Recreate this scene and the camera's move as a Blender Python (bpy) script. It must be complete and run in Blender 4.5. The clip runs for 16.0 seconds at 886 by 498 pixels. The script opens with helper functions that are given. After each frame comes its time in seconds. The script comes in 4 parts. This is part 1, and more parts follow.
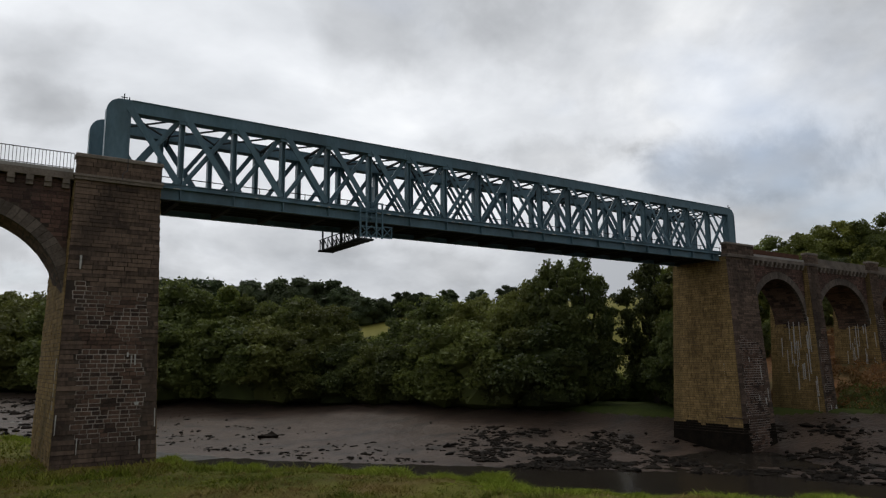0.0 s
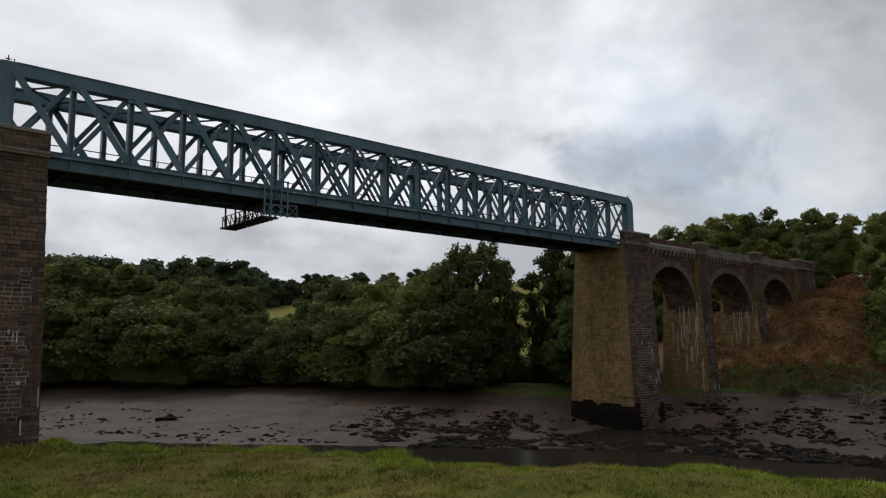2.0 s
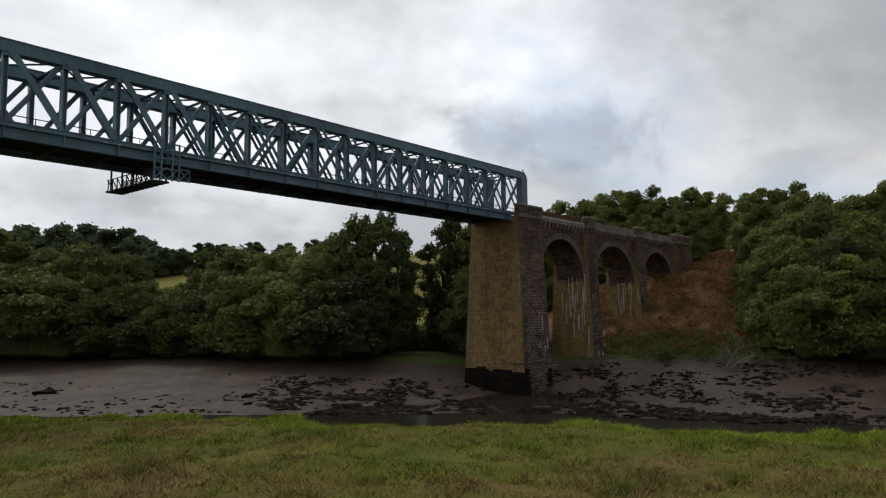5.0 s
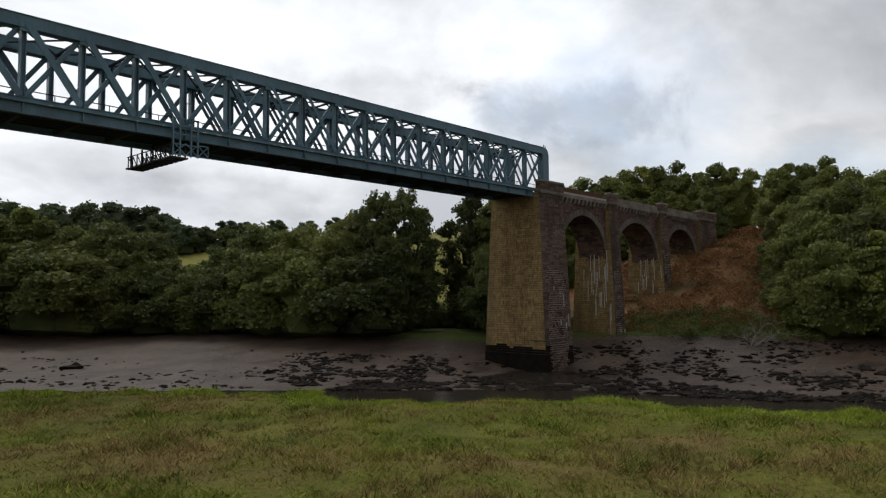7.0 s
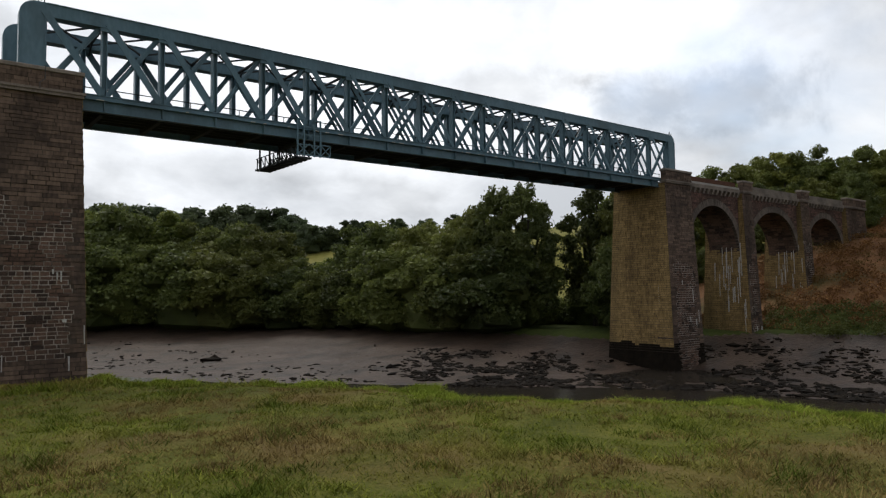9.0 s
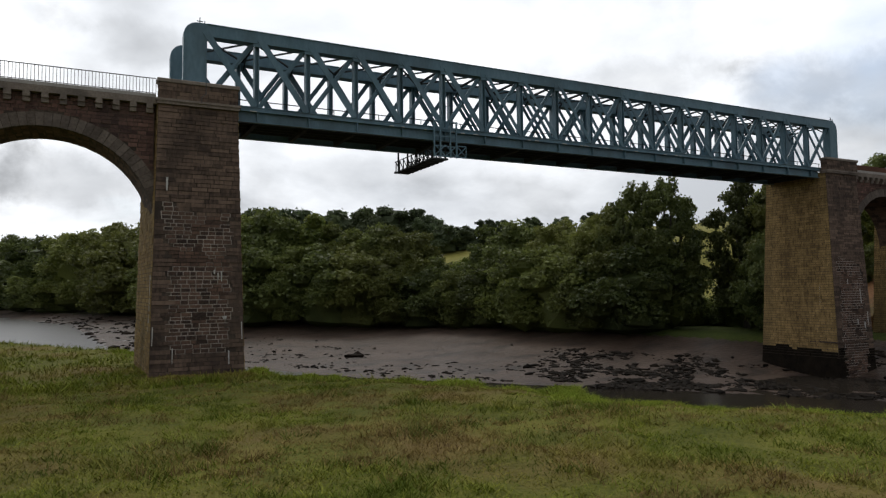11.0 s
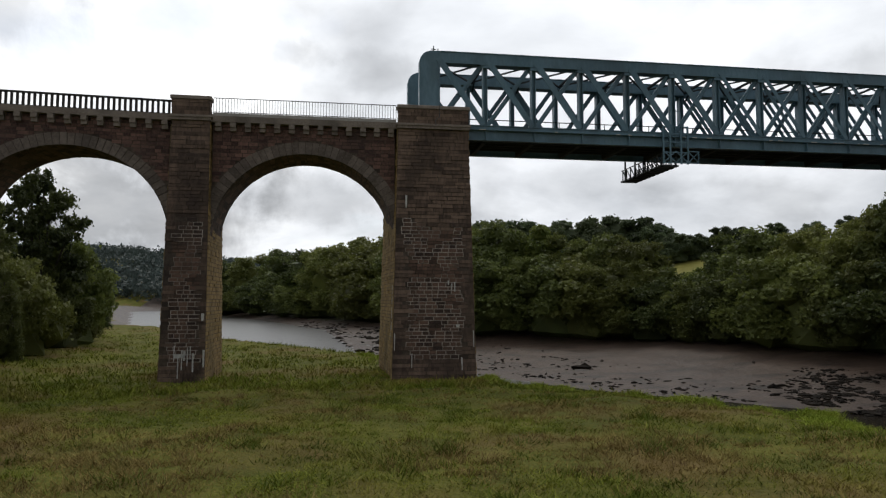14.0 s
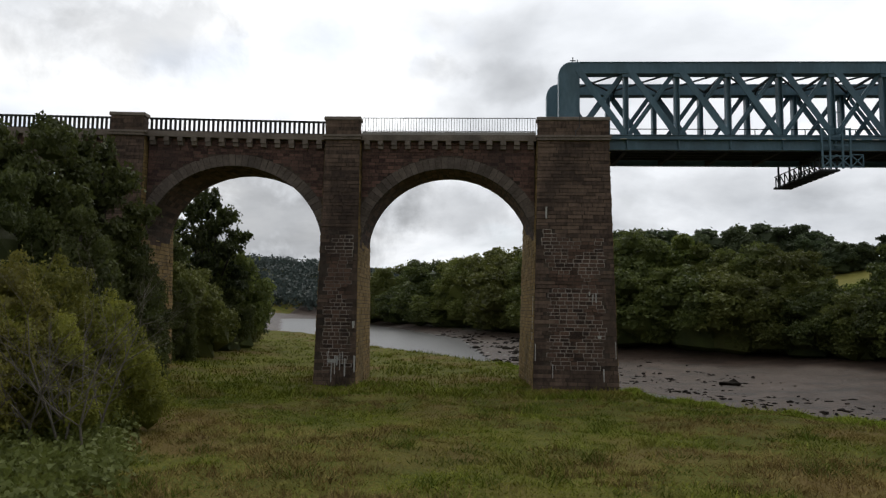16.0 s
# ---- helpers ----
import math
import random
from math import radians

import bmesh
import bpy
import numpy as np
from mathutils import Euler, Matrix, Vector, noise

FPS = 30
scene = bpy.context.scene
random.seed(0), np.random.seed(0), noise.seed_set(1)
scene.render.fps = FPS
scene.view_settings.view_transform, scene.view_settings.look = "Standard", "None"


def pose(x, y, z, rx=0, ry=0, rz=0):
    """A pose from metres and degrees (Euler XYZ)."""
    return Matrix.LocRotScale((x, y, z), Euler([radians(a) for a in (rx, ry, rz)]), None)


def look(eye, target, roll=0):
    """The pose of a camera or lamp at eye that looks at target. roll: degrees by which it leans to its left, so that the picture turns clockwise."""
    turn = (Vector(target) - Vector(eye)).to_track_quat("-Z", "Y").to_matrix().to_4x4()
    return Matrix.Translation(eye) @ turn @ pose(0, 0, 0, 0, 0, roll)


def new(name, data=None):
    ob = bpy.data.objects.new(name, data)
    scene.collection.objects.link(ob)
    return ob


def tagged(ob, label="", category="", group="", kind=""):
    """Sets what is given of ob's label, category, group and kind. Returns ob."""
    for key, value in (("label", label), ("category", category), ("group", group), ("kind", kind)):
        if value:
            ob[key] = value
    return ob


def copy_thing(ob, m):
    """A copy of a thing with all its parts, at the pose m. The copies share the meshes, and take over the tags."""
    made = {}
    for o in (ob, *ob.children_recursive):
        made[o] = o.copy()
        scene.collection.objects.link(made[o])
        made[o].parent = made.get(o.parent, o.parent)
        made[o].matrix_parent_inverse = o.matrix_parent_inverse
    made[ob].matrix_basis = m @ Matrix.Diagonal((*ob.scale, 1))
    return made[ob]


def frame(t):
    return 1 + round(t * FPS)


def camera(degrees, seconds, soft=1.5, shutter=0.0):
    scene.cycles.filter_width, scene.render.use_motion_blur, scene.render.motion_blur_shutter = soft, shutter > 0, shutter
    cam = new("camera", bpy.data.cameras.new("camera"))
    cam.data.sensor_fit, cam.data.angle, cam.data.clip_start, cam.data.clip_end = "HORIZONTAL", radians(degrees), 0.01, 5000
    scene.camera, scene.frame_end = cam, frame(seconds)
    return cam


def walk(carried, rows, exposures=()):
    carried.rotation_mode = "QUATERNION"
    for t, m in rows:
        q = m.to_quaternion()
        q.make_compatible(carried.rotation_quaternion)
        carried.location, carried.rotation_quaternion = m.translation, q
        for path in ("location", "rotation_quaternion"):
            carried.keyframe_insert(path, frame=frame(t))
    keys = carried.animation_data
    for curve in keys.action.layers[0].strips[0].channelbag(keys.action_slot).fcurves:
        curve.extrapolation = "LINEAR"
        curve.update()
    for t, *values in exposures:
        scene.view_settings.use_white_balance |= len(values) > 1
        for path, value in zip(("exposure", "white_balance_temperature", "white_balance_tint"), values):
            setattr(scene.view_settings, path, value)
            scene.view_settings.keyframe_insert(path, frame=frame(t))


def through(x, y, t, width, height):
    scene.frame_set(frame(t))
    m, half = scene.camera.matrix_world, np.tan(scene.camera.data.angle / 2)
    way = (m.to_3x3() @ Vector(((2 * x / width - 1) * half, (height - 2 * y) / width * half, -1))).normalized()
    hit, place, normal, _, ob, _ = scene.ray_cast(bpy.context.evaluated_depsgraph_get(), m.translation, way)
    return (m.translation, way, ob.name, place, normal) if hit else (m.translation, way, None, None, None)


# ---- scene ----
cam = camera(64.56, 16.0, soft=1.25)
PATH = [
    (0.0, pose(-7.629, -50.338, 5.635, 98.966, 0.593, -33.715)),
    (0.5, pose(-7.424, -50.469, 5.567, 98.655, 0.626, -35.462)),
    (1.0, pose(-7.293, -50.617, 5.508, 98.284, 0.507, -37.194)),
    (1.5, pose(-7.279, -50.796, 5.443, 97.93, 0.431, -39.02)),
    (2.0, pose(-7.325, -50.972, 5.383, 97.59, 0.308, -40.88)),
    (2.5, pose(-7.467, -51.146, 5.31, 97.248, 0.182, -42.746)),
    (3.0, pose(-7.729, -51.348, 5.236, 96.92, 0.086, -44.679)),
    (3.5, pose(-8.028, -51.572, 5.165, 96.631, 0.049, -46.435)),
    (4.0, pose(-7.916, -51.59, 5.095, 96.281, 0.013, -48.223)),
    (6.5, pose(-7.511, -51.56, 5.028, 94.021, 0.344, -48.903)),
    (7.0, pose(-7.273, -51.352, 4.941, 93.477, 0.376, -47.389)),
    (7.5, pose(-7.051, -51.138, 4.856, 93.285, 0.446, -45.489)),
    (8.0, pose(-6.987, -51.006, 4.843, 93.274, 0.551, -43.192)),
    (8.5, pose(-6.883, -50.874, 4.846, 93.276, 0.595, -40.557)),
    (9.0, pose(-6.724, -50.647, 4.793, 93.297, 0.616, -37.719)),
    (11.5, pose(-6.715, -50.383, 4.81, 93.445, 0.499, -24.009)),
    (12.0, pose(-6.72, -50.381, 4.778, 93.596, 0.477, -21.221)),
    (12.5, pose(-6.697, -50.65, 4.809, 93.669, 0.382, -18.2)),
    (13.0, pose(-6.809, -50.685, 4.849, 93.858, 0.152, -14.959)),
    (13.5, pose(-6.957, -50.774, 4.869, 94.023, 0.046, -11.778)),
    (14.0, pose(-7.045, -50.877, 4.849, 94.247, -0.094, -8.543)),
    (14.5, pose(-7.116, -51.049, 4.841, 94.49, -0.227, -5.335)),
    (15.0, pose(-7.281, -51.284, 4.851, 94.682, -0.417, -2.29)),
    (15.5, pose(-7.473, -51.497, 4.836, 94.85, -0.593, 0.252)),
    (16.0, pose(-7.569, -51.673, 4.848, 94.992, -0.778, 2.332)),
]
EXPOSURES = [(0.0, -0.08), (3.0, 0.02), (6.0, 0.16), (7.5, 0.3), (9.5, 0.36), (12.0, 0.26), (16.0, 0.15)]
walk(cam, PATH, EXPOSURES)

# ---- light: an overcast sky with a weak, broad sun ----
SUN_EL, SUN_AZ = radians(50), radians(12)      # azimuth from +y towards +x
world = bpy.data.worlds.new("overcast")
scene.world = world
world.use_nodes = True
W = world.node_tree
W.nodes.clear()


def wn(kind, **kw):
    n = W.nodes.new(kind)
    for k, v in kw.items():
        n.inputs[k].default_value = v
    return n


def wl(a, i, b, j):
    W.links.new(a.outputs[i], b.inputs[j])


sky = wn("ShaderNodeTexSky")
sky.sky_type, sky.sun_disc = "NISHITA", False
sky.sun_elevation, sky.sun_rotation = SUN_EL, SUN_AZ
sky_level = wn("ShaderNodeMix")
sky_level.data_type, sky_level.blend_type = "RGBA", "MULTIPLY"
sky_level.inputs[0].default_value = 1.0
sky_level.inputs[7].default_value = (0.13, 0.13, 0.13, 1)
wl(sky, 0, sky_level, 6)
tc = wn("ShaderNodeTexCoord")
sep = wn("ShaderNodeSeparateXYZ")
wl(tc, "Generated", sep, 0)
lift = wn("ShaderNodeMath"); lift.operation = "MAXIMUM"; lift.inputs[1].default_value = 0.0
wl(sep, 2, lift, 0)
lift2 = wn("ShaderNodeMath"); lift2.operation = "ADD"; lift2.inputs[1].default_value = 0.34
wl(lift, 0, lift2, 0)
dx = wn("ShaderNodeMath"); dx.operation = "DIVIDE"
dy = wn("ShaderNodeMath"); dy.operation = "DIVIDE"
wl(sep, 0, dx, 0); wl(lift2, 0, dx, 1); wl(sep, 1, dy, 0); wl(lift2, 0, dy, 1)
flat = wn("ShaderNodeCombineXYZ")
wl(dx, 0, flat, 0); wl(dy, 0, flat, 1)
shift = wn("ShaderNodeVectorMath"); shift.operation = "ADD"; shift.inputs[1].default_value = (3.7, 1.9, 0.4)
wl(flat, 0, shift, 0)
big = wn("ShaderNodeTexNoise", Scale=1.0, Detail=7.0, Roughness=0.55, Distortion=0.25)
wl(shift, 0, big, "Vector")
small = wn("ShaderNodeTexNoise", Scale=2.6, Detail=6.0, Roughness=0.5, Distortion=0.15)
wl(shift, 0, small, "Vector")
ramp = wn("ShaderNodeValToRGB")
e = ramp.color_ramp.elements
e[0].position, e[0].color = 0.33, (0.42, 0.44, 0.47, 1)
e[1].position, e[1].color = 0.64, (0.93, 0.94, 0.95, 1)
m1 = e.new(0.48); m1.color = (0.64, 0.66, 0.69, 1)
wl(big, 0, ramp, 0)
puff = wn("ShaderNodeMapRange")
puff.inputs[1].default_value, puff.inputs[2].default_value = 0.52, 0.66
puff.inputs[3].default_value, puff.inputs[4].default_value = 1.0, 0.8
wl(small, 0, puff, 0)
cloud = wn("ShaderNodeVectorMath"); cloud.operation = "SCALE"
wl(ramp, 0, cloud, 0); wl(puff, 0, cloud, "Scale")
# the cover is thinner and brighter round the hidden sun
toward = wn("ShaderNodeVectorMath"); toward.operation = "DOT_PRODUCT"
toward.inputs[1].default_value = (math.sin(SUN_AZ) * math.cos(SUN_EL), math.cos(SUN_AZ) * math.cos(SUN_EL), math.sin(SUN_EL))
wl(tc, "Generated", toward, 0)
thin = wn("ShaderNodeMapRange"); thin.interpolation_type = "SMOOTHSTEP"
thin.inputs[1].default_value, thin.inputs[2].default_value = 0.0, 1.0
thin.inputs[3].default_value, thin.inputs[4].default_value = 0.52, 1.45
wl(toward, 1, thin, 0)
veil = wn("ShaderNodeVectorMath"); veil.operation = "SCALE"
wl(cloud, 0, veil, 0); wl(thin, 0, veil, "Scale")
# single darker clouds: bearing, height, half-width, half-height in degrees, depth
ragged = wn("ShaderNodeTexNoise", Scale=9.0, Detail=7.0, Roughness=0.6, Distortion=0.3)
wl(tc, "Generated", ragged, "Vector")
for az, el, half_w, half_h, deep in ((58.6, 14.3, 7.6, 3.3, 0.34), (2.6, 18.4, 3.0, 2.0, 0.16), (42.0, 16.2, 6.5, 1.9, 0.2), (-4.4, 19.2, 3.8, 1.9, 0.22), (-14.0, 21.0, 4.5, 2.6, 0.16), (-27.0, 20.0, 10.0, 4.0, 0.26), (-15.0, 6.5, 11.0, 6.0, 0.42), (-2.0, 8.0, 6.0, 2.6, 0.26), (52.0, 26.0, 20.0, 6.0, 0.10), (22.0, 9.5, 12.0, 1.6, 0.12), (74.0, 17.0, 8.0, 4.0, 0.12)):
    a, b = radians(az), radians(el)
    mid = Vector((math.sin(a) * math.cos(b), math.cos(a) * math.cos(b), math.sin(b)))
    across = Vector((math.cos(a), -math.sin(a), 0))
    parts_ = []
    for axis_, scale_ in ((across, math.sin(radians(half_w))), (across.cross(mid), math.sin(radians(half_h)))):
        dot = wn("ShaderNodeVectorMath"); dot.operation = "DOT_PRODUCT"; dot.inputs[1].default_value = axis_ / scale_
        wl(tc, "Generated", dot, 0)
        parts_.append(dot)
    behind = wn("ShaderNodeVectorMath"); behind.operation = "DOT_PRODUCT"; behind.inputs[1].default_value = mid * -9
    wl(tc, "Generated", behind, 0)
    back = wn("ShaderNodeMath"); back.operation = "MAXIMUM"; back.inputs[1].default_value = 0.0
    wl(behind, 1, back, 0)
    pos = wn("ShaderNodeCombineXYZ")
    wl(parts_[0], 1, pos, 0); wl(parts_[1], 1, pos, 1); wl(back, 0, pos, 2)
    size_ = wn("ShaderNodeVectorMath"); size_.operation = "LENGTH"
    wl(pos, 0, size_, 0)
    torn = wn("ShaderNodeMath"); torn.operation = "MULTIPLY_ADD"; torn.inputs[1].default_value = -2.6
    wl(ragged, 0, torn, 0); wl(size_, 1, torn, 2)
    body = wn("ShaderNodeMapRange"); body.interpolation_type = "SMOOTHSTEP"
    body.inputs[1].default_value, body.inputs[2].default_value = -0.9, -0.15
    body.inputs[3].default_value, body.inputs[4].default_value = 1 - deep, 1.0
    wl(torn, 0, body, 0)
    nxt = wn("ShaderNodeVectorMath"); nxt.operation = "SCALE"
    wl(veil, 0, nxt, 0); wl(body, 0, nxt, "Scale")
    veil = nxt
gap = wn("ShaderNodeTexNoise", Scale=0.55, Detail=5.0, Roughness=0.55)
shift2 = wn("ShaderNodeVectorMath"); shift2.operation = "ADD"; shift2.inputs[1].default_value = (-6.1, 4.3, 2.0)
wl(flat, 0, shift2, 0); wl(shift2, 0, gap, "Vector")
cover = wn("ShaderNodeMapRange")
cover.inputs[1].default_value, cover.inputs[2].default_value = 0.55, 0.68
cover.inputs[3].default_value, cover.inputs[4].default_value = 1.0, 0.35
wl(gap, 0, cover, 0)
mix = wn("ShaderNodeMix"); mix.data_type = "RGBA"
wl(cover, 0, mix, 0); wl(sky_level, 2, mix, 6); wl(veil, 0, mix, 7)
bg = wn("ShaderNodeBackground", Strength=1.0)
wl(mix, 2, bg, 0)
wout = wn("ShaderNodeOutputWorld")
wl(bg, 0, wout, 0)

sun_data = bpy.data.lights.new("sun", "SUN")
sun_data.energy, sun_data.angle, sun_data.color = 0.6, radians(20), (1.0, 0.93, 0.82)
sun = new("sun", sun_data)
sun.matrix_basis = look((0, 0, 60), (-math.sin(SUN_AZ) * math.cos(SUN_EL), -math.cos(SUN_AZ) * math.cos(SUN_EL), 60 - math.sin(SUN_EL)))

# ---- materials ----
def material(name, dark, light, scale=1.0, fine=8.0, rough=0.85, bump=0.3, metal=0.0, per="", spread=0.25, stain=None, stain_scale=0.4, stain_amount=0.5, stretch=(1, 1, 1), dist=0.02, gloss=0.3):
    """Two-scale noise between two colours, an optional stain colour, and a variation by object or by island."""
    m = bpy.data.materials.new(name)
    m.use_nodes = True
    N, L = m.node_tree.nodes, m.node_tree.links
    b = N["Principled BSDF"]
    geo = N.new("ShaderNodeNewGeometry")
    mp = N.new("ShaderNodeMapping"); mp.inputs["Scale"].default_value = stretch
    L.new(geo.outputs["Position"], mp.inputs["Vector"])
    n1 = N.new("ShaderNodeTexNoise"); n1.inputs["Scale"].default_value, n1.inputs["Detail"].default_value = scale, 5.0
    n2 = N.new("ShaderNodeTexNoise"); n2.inputs["Scale"].default_value, n2.inputs["Detail"].default_value = fine, 4.0
    L.new(mp.outputs[0], n1.inputs["Vector"]); L.new(mp.outputs[0], n2.inputs["Vector"])
    add = N.new("ShaderNodeMath"); add.operation = "ADD"
    L.new(n1.outputs[0], add.inputs[0]); L.new(n2.outputs[0], add.inputs[1])
    src = add
    if per:
        rnd = N.new("ShaderNodeObjectInfo") if per == "object" else geo
        ra = N.new("ShaderNodeMath"); ra.operation = "MULTIPLY_ADD"
        L.new(rnd.outputs["Random" if per == "object" else "Random Per Island"], ra.inputs[0])
        ra.inputs[1].default_value = spread * 2
        L.new(add.outputs[0], ra.inputs[2])
        off = N.new("ShaderNodeMath"); off.operation = "SUBTRACT"; off.inputs[1].default_value = spread
        L.new(ra.outputs[0], off.inputs[0])
        src = off
    mr = N.new("ShaderNodeMapRange")
    mr.inputs[1].default_value, mr.inputs[2].default_value = 0.65, 1.35
    L.new(src.outputs[0], mr.inputs[0])
    mixc = N.new("ShaderNodeMix"); mixc.data_type = "RGBA"
    mixc.inputs[6].default_value, mixc.inputs[7].default_value = (*dark, 1), (*light, 1)
    L.new(mr.outputs[0], mixc.inputs[0])
    col = mixc
    if stain:
        n3 = N.new("ShaderNodeTexNoise"); n3.inputs["Scale"].default_value, n3.inputs["Detail"].default_value = stain_scale, 6.0
        L.new(mp.outputs[0], n3.inputs["Vector"])
        sr = N.new("ShaderNodeMapRange")
        sr.inputs[1].default_value, sr.inputs[2].default_value = 0.5, 0.66
        sr.inputs[4].default_value = stain_amount
        L.new(n3.outputs[0], sr.inputs[0])
        mix2 = N.new("ShaderNodeMix"); mix2.data_type = "RGBA"
        L.new(sr.outputs[0], mix2.inputs[0]); L.new(mixc.outputs[2], mix2.inputs[6])
        mix2.inputs[7].default_value = (*stain, 1)
        col = mix2
    L.new(col.outputs[2], b.inputs["Base Color"])
    b.inputs["Roughness"].default_value, b.inputs["Metallic"].default_value = rough, metal
    b.inputs["Specular IOR Level"].default_value = gloss
    if bump:
        bp = N.new("ShaderNodeBump"); bp.inputs["Strength"].default_value, bp.inputs["Distance"].default_value = bump, dist
        L.new(add.outputs[0], bp.inputs["Height"]); L.new(bp.outputs[0], b.inputs["Normal"])
    return m


def foliage(name, dark, light, warm, through=0.3):
    """Leaves: tone by leaf, by tree and by place, with light passing through them."""
    m = bpy.data.materials.new(name)
    m.use_nodes = True
    N, L = m.node_tree.nodes, m.node_tree.links
    b, out = N["Principled BSDF"], N["Material Output"]
    geo, info = N.new("ShaderNodeNewGeometry"), N.new("ShaderNodeObjectInfo")
    n1 = N.new("ShaderNodeTexNoise"); n1.inputs["Scale"].default_value, n1.inputs["Detail"].default_value = 0.22, 3.0
    L.new(geo.outputs["Position"], n1.inputs["Vector"])
    a1 = N.new("ShaderNodeMath"); a1.operation = "MULTIPLY_ADD"; a1.inputs[1].default_value = 0.55
    L.new(geo.outputs["Random Per Island"], a1.inputs[0])
    mr = N.new("ShaderNodeMapRange"); mr.inputs[1].default_value, mr.inputs[2].default_value = 0.3, 0.7
    mr.inputs[3].default_value, mr.inputs[4].default_value = -0.1, 0.55
    L.new(n1.outputs[0], mr.inputs[0]); L.new(mr.outputs[0], a1.inputs[2])
    mixc = N.new("ShaderNodeMix"); mixc.data_type = "RGBA"
    mixc.inputs[6].default_value, mixc.inputs[7].default_value = (*dark, 1), (*light, 1)
    L.new(a1.outputs[0], mixc.inputs[0])
    tw = N.new("ShaderNodeMath"); tw.operation = "MULTIPLY"; tw.inputs[1].default_value = 0.6
    L.new(info.outputs["Random"], tw.inputs[0])
    mix2 = N.new("ShaderNodeMix"); mix2.data_type = "RGBA"
    mix2.inputs[7].default_value = (*warm, 1)
    L.new(tw.outputs[0], mix2.inputs[0]); L.new(mixc.outputs[2], mix2.inputs[6])
    # no two trees of quite the same depth of green
    far = N.new("ShaderNodeMath"); far.operation = "MULTIPLY"; far.inputs[1].default_value = 7.31
    L.new(info.outputs["Random"], far.inputs[0])
    fr = N.new("ShaderNodeMath"); fr.operation = "FRACT"
    L.new(far.outputs[0], fr.inputs[0])
    dep = N.new("ShaderNodeMapRange"); dep.inputs[3].default_value, dep.inputs[4].default_value = 0.62, 1.3
    L.new(fr.outputs[0], dep.inputs[0])
    sc = N.new("ShaderNodeVectorMath"); sc.operation = "SCALE"
    L.new(mix2.outputs[2], sc.inputs[0]); L.new(dep.outputs[0], sc.inputs["Scale"])
    L.new(sc.outputs[0], b.inputs["Base Color"])
    b.inputs["Roughness"].default_value = 0.55
    b.inputs["Specular IOR Level"].default_value = 0.3
    fine = N.new("ShaderNodeTexNoise"); fine.inputs["Scale"].default_value, fine.inputs["Detail"].default_value = 2.6, 6.0
    fine.inputs["Roughness"].default_value = 0.75
    L.new(geo.outputs["Position"], fine.inputs["Vector"])
    bp = N.new("ShaderNodeBump"); bp.inputs["Strength"].default_value, bp.inputs["Distance"].default_value = 0.5, 0.2
    L.new(fine.outputs[0], bp.inputs["Height"]); L.new(bp.outputs[0], b.inputs["Normal"])
    tr = N.new("ShaderNodeBsdfTranslucent")
    L.new(sc.outputs[0], tr.inputs[0])
    ms = N.new("ShaderNodeMixShader"); ms.inputs[0].default_value = through
    L.new(b.outputs[0], ms.inputs[1]); L.new(tr.outputs[0], ms.inputs[2]); L.new(ms.outputs[0], out.inputs[0])
    return m


STEEL = material("blue_grey_painted_steel", (0.075, 0.148, 0.19), (0.135, 0.222, 0.275), 0.5, 5, 0.45, 0.1, stain=(0.05, 0.08, 0.10), stain_amount=0.5, stretch=(1, 1, 0.4), gloss=0.4)
# much darker than STEEL: floor, inner bracing, handrails and gantry platform
STEEL_DARK = material("near_black_steel", (0.02, 0.025, 0.028), (0.045, 0.05, 0.052), 0.8, 6, 0.7, 0.2)
STONE = material("brown_schist_stone", (0.038, 0.025, 0.020), (0.155, 0.094, 0.068), 0.5, 6, 0.9, 0.6, per="island", spread=0.34, stain=(0.030, 0.025, 0.022), stain_scale=0.22, stain_amount=0.6)
STONE_PIECE = material("brown_schist_block", (0.038, 0.025, 0.020), (0.155, 0.094, 0.068), 0.5, 6, 0.9, 0.8, per="object", spread=0.34, stain=(0.030, 0.025, 0.022), stain_scale=0.22, stain_amount=0.6)
MORTAR = material("old_dark_joints", (0.035, 0.027, 0.022), (0.12, 0.092, 0.072), 0.35, 5, 0.95, 0.4, stain=(0.03, 0.023, 0.019), stain_scale=0.3, stain_amount=0.8)
PALE_MORTAR = material("pale_lime_mortar", (0.22, 0.185, 0.155), (0.5, 0.45, 0.4), 0.6, 6, 0.95, 0.4, stain=(0.10, 0.08, 0.065), stain_scale=0.5, stain_amount=0.7)
DRESSED = material("dressed_schist_courses", (0.055, 0.038, 0.030), (0.20, 0.138, 0.102), 0.45, 5, 0.9, 0.9, per="island", spread=0.26, stain=(0.045, 0.032, 0.026), stain_scale=0.35, stain_amount=0.7, stretch=(1, 1, 0.4), dist=0.05)
COPING = material("weathered_granite_coping", (0.15, 0.122, 0.10), (0.29, 0.245, 0.208), 0.8, 9, 0.9, 0.4, per="island", spread=0.2, stain=(0.07, 0.062, 0.055), stain_scale=0.5)
LIME = material("white_lime_streak", (0.34, 0.33, 0.31), (0.60, 0.59, 0.56), 3, 14, 0.9, 0.3)
WEED = material("black_brown_weed", (0.006, 0.005, 0.004), (0.024, 0.018, 0.013), 1.2, 7, 0.95, 0.6, gloss=0.08)
WRACK = material("brown_wrack_on_stones", (0.005, 0.004, 0.003), (0.026, 0.020, 0.015), 0.8, 6, 0.85, 0.9, per="island", spread=0.3, gloss=0.1, dist=0.05)
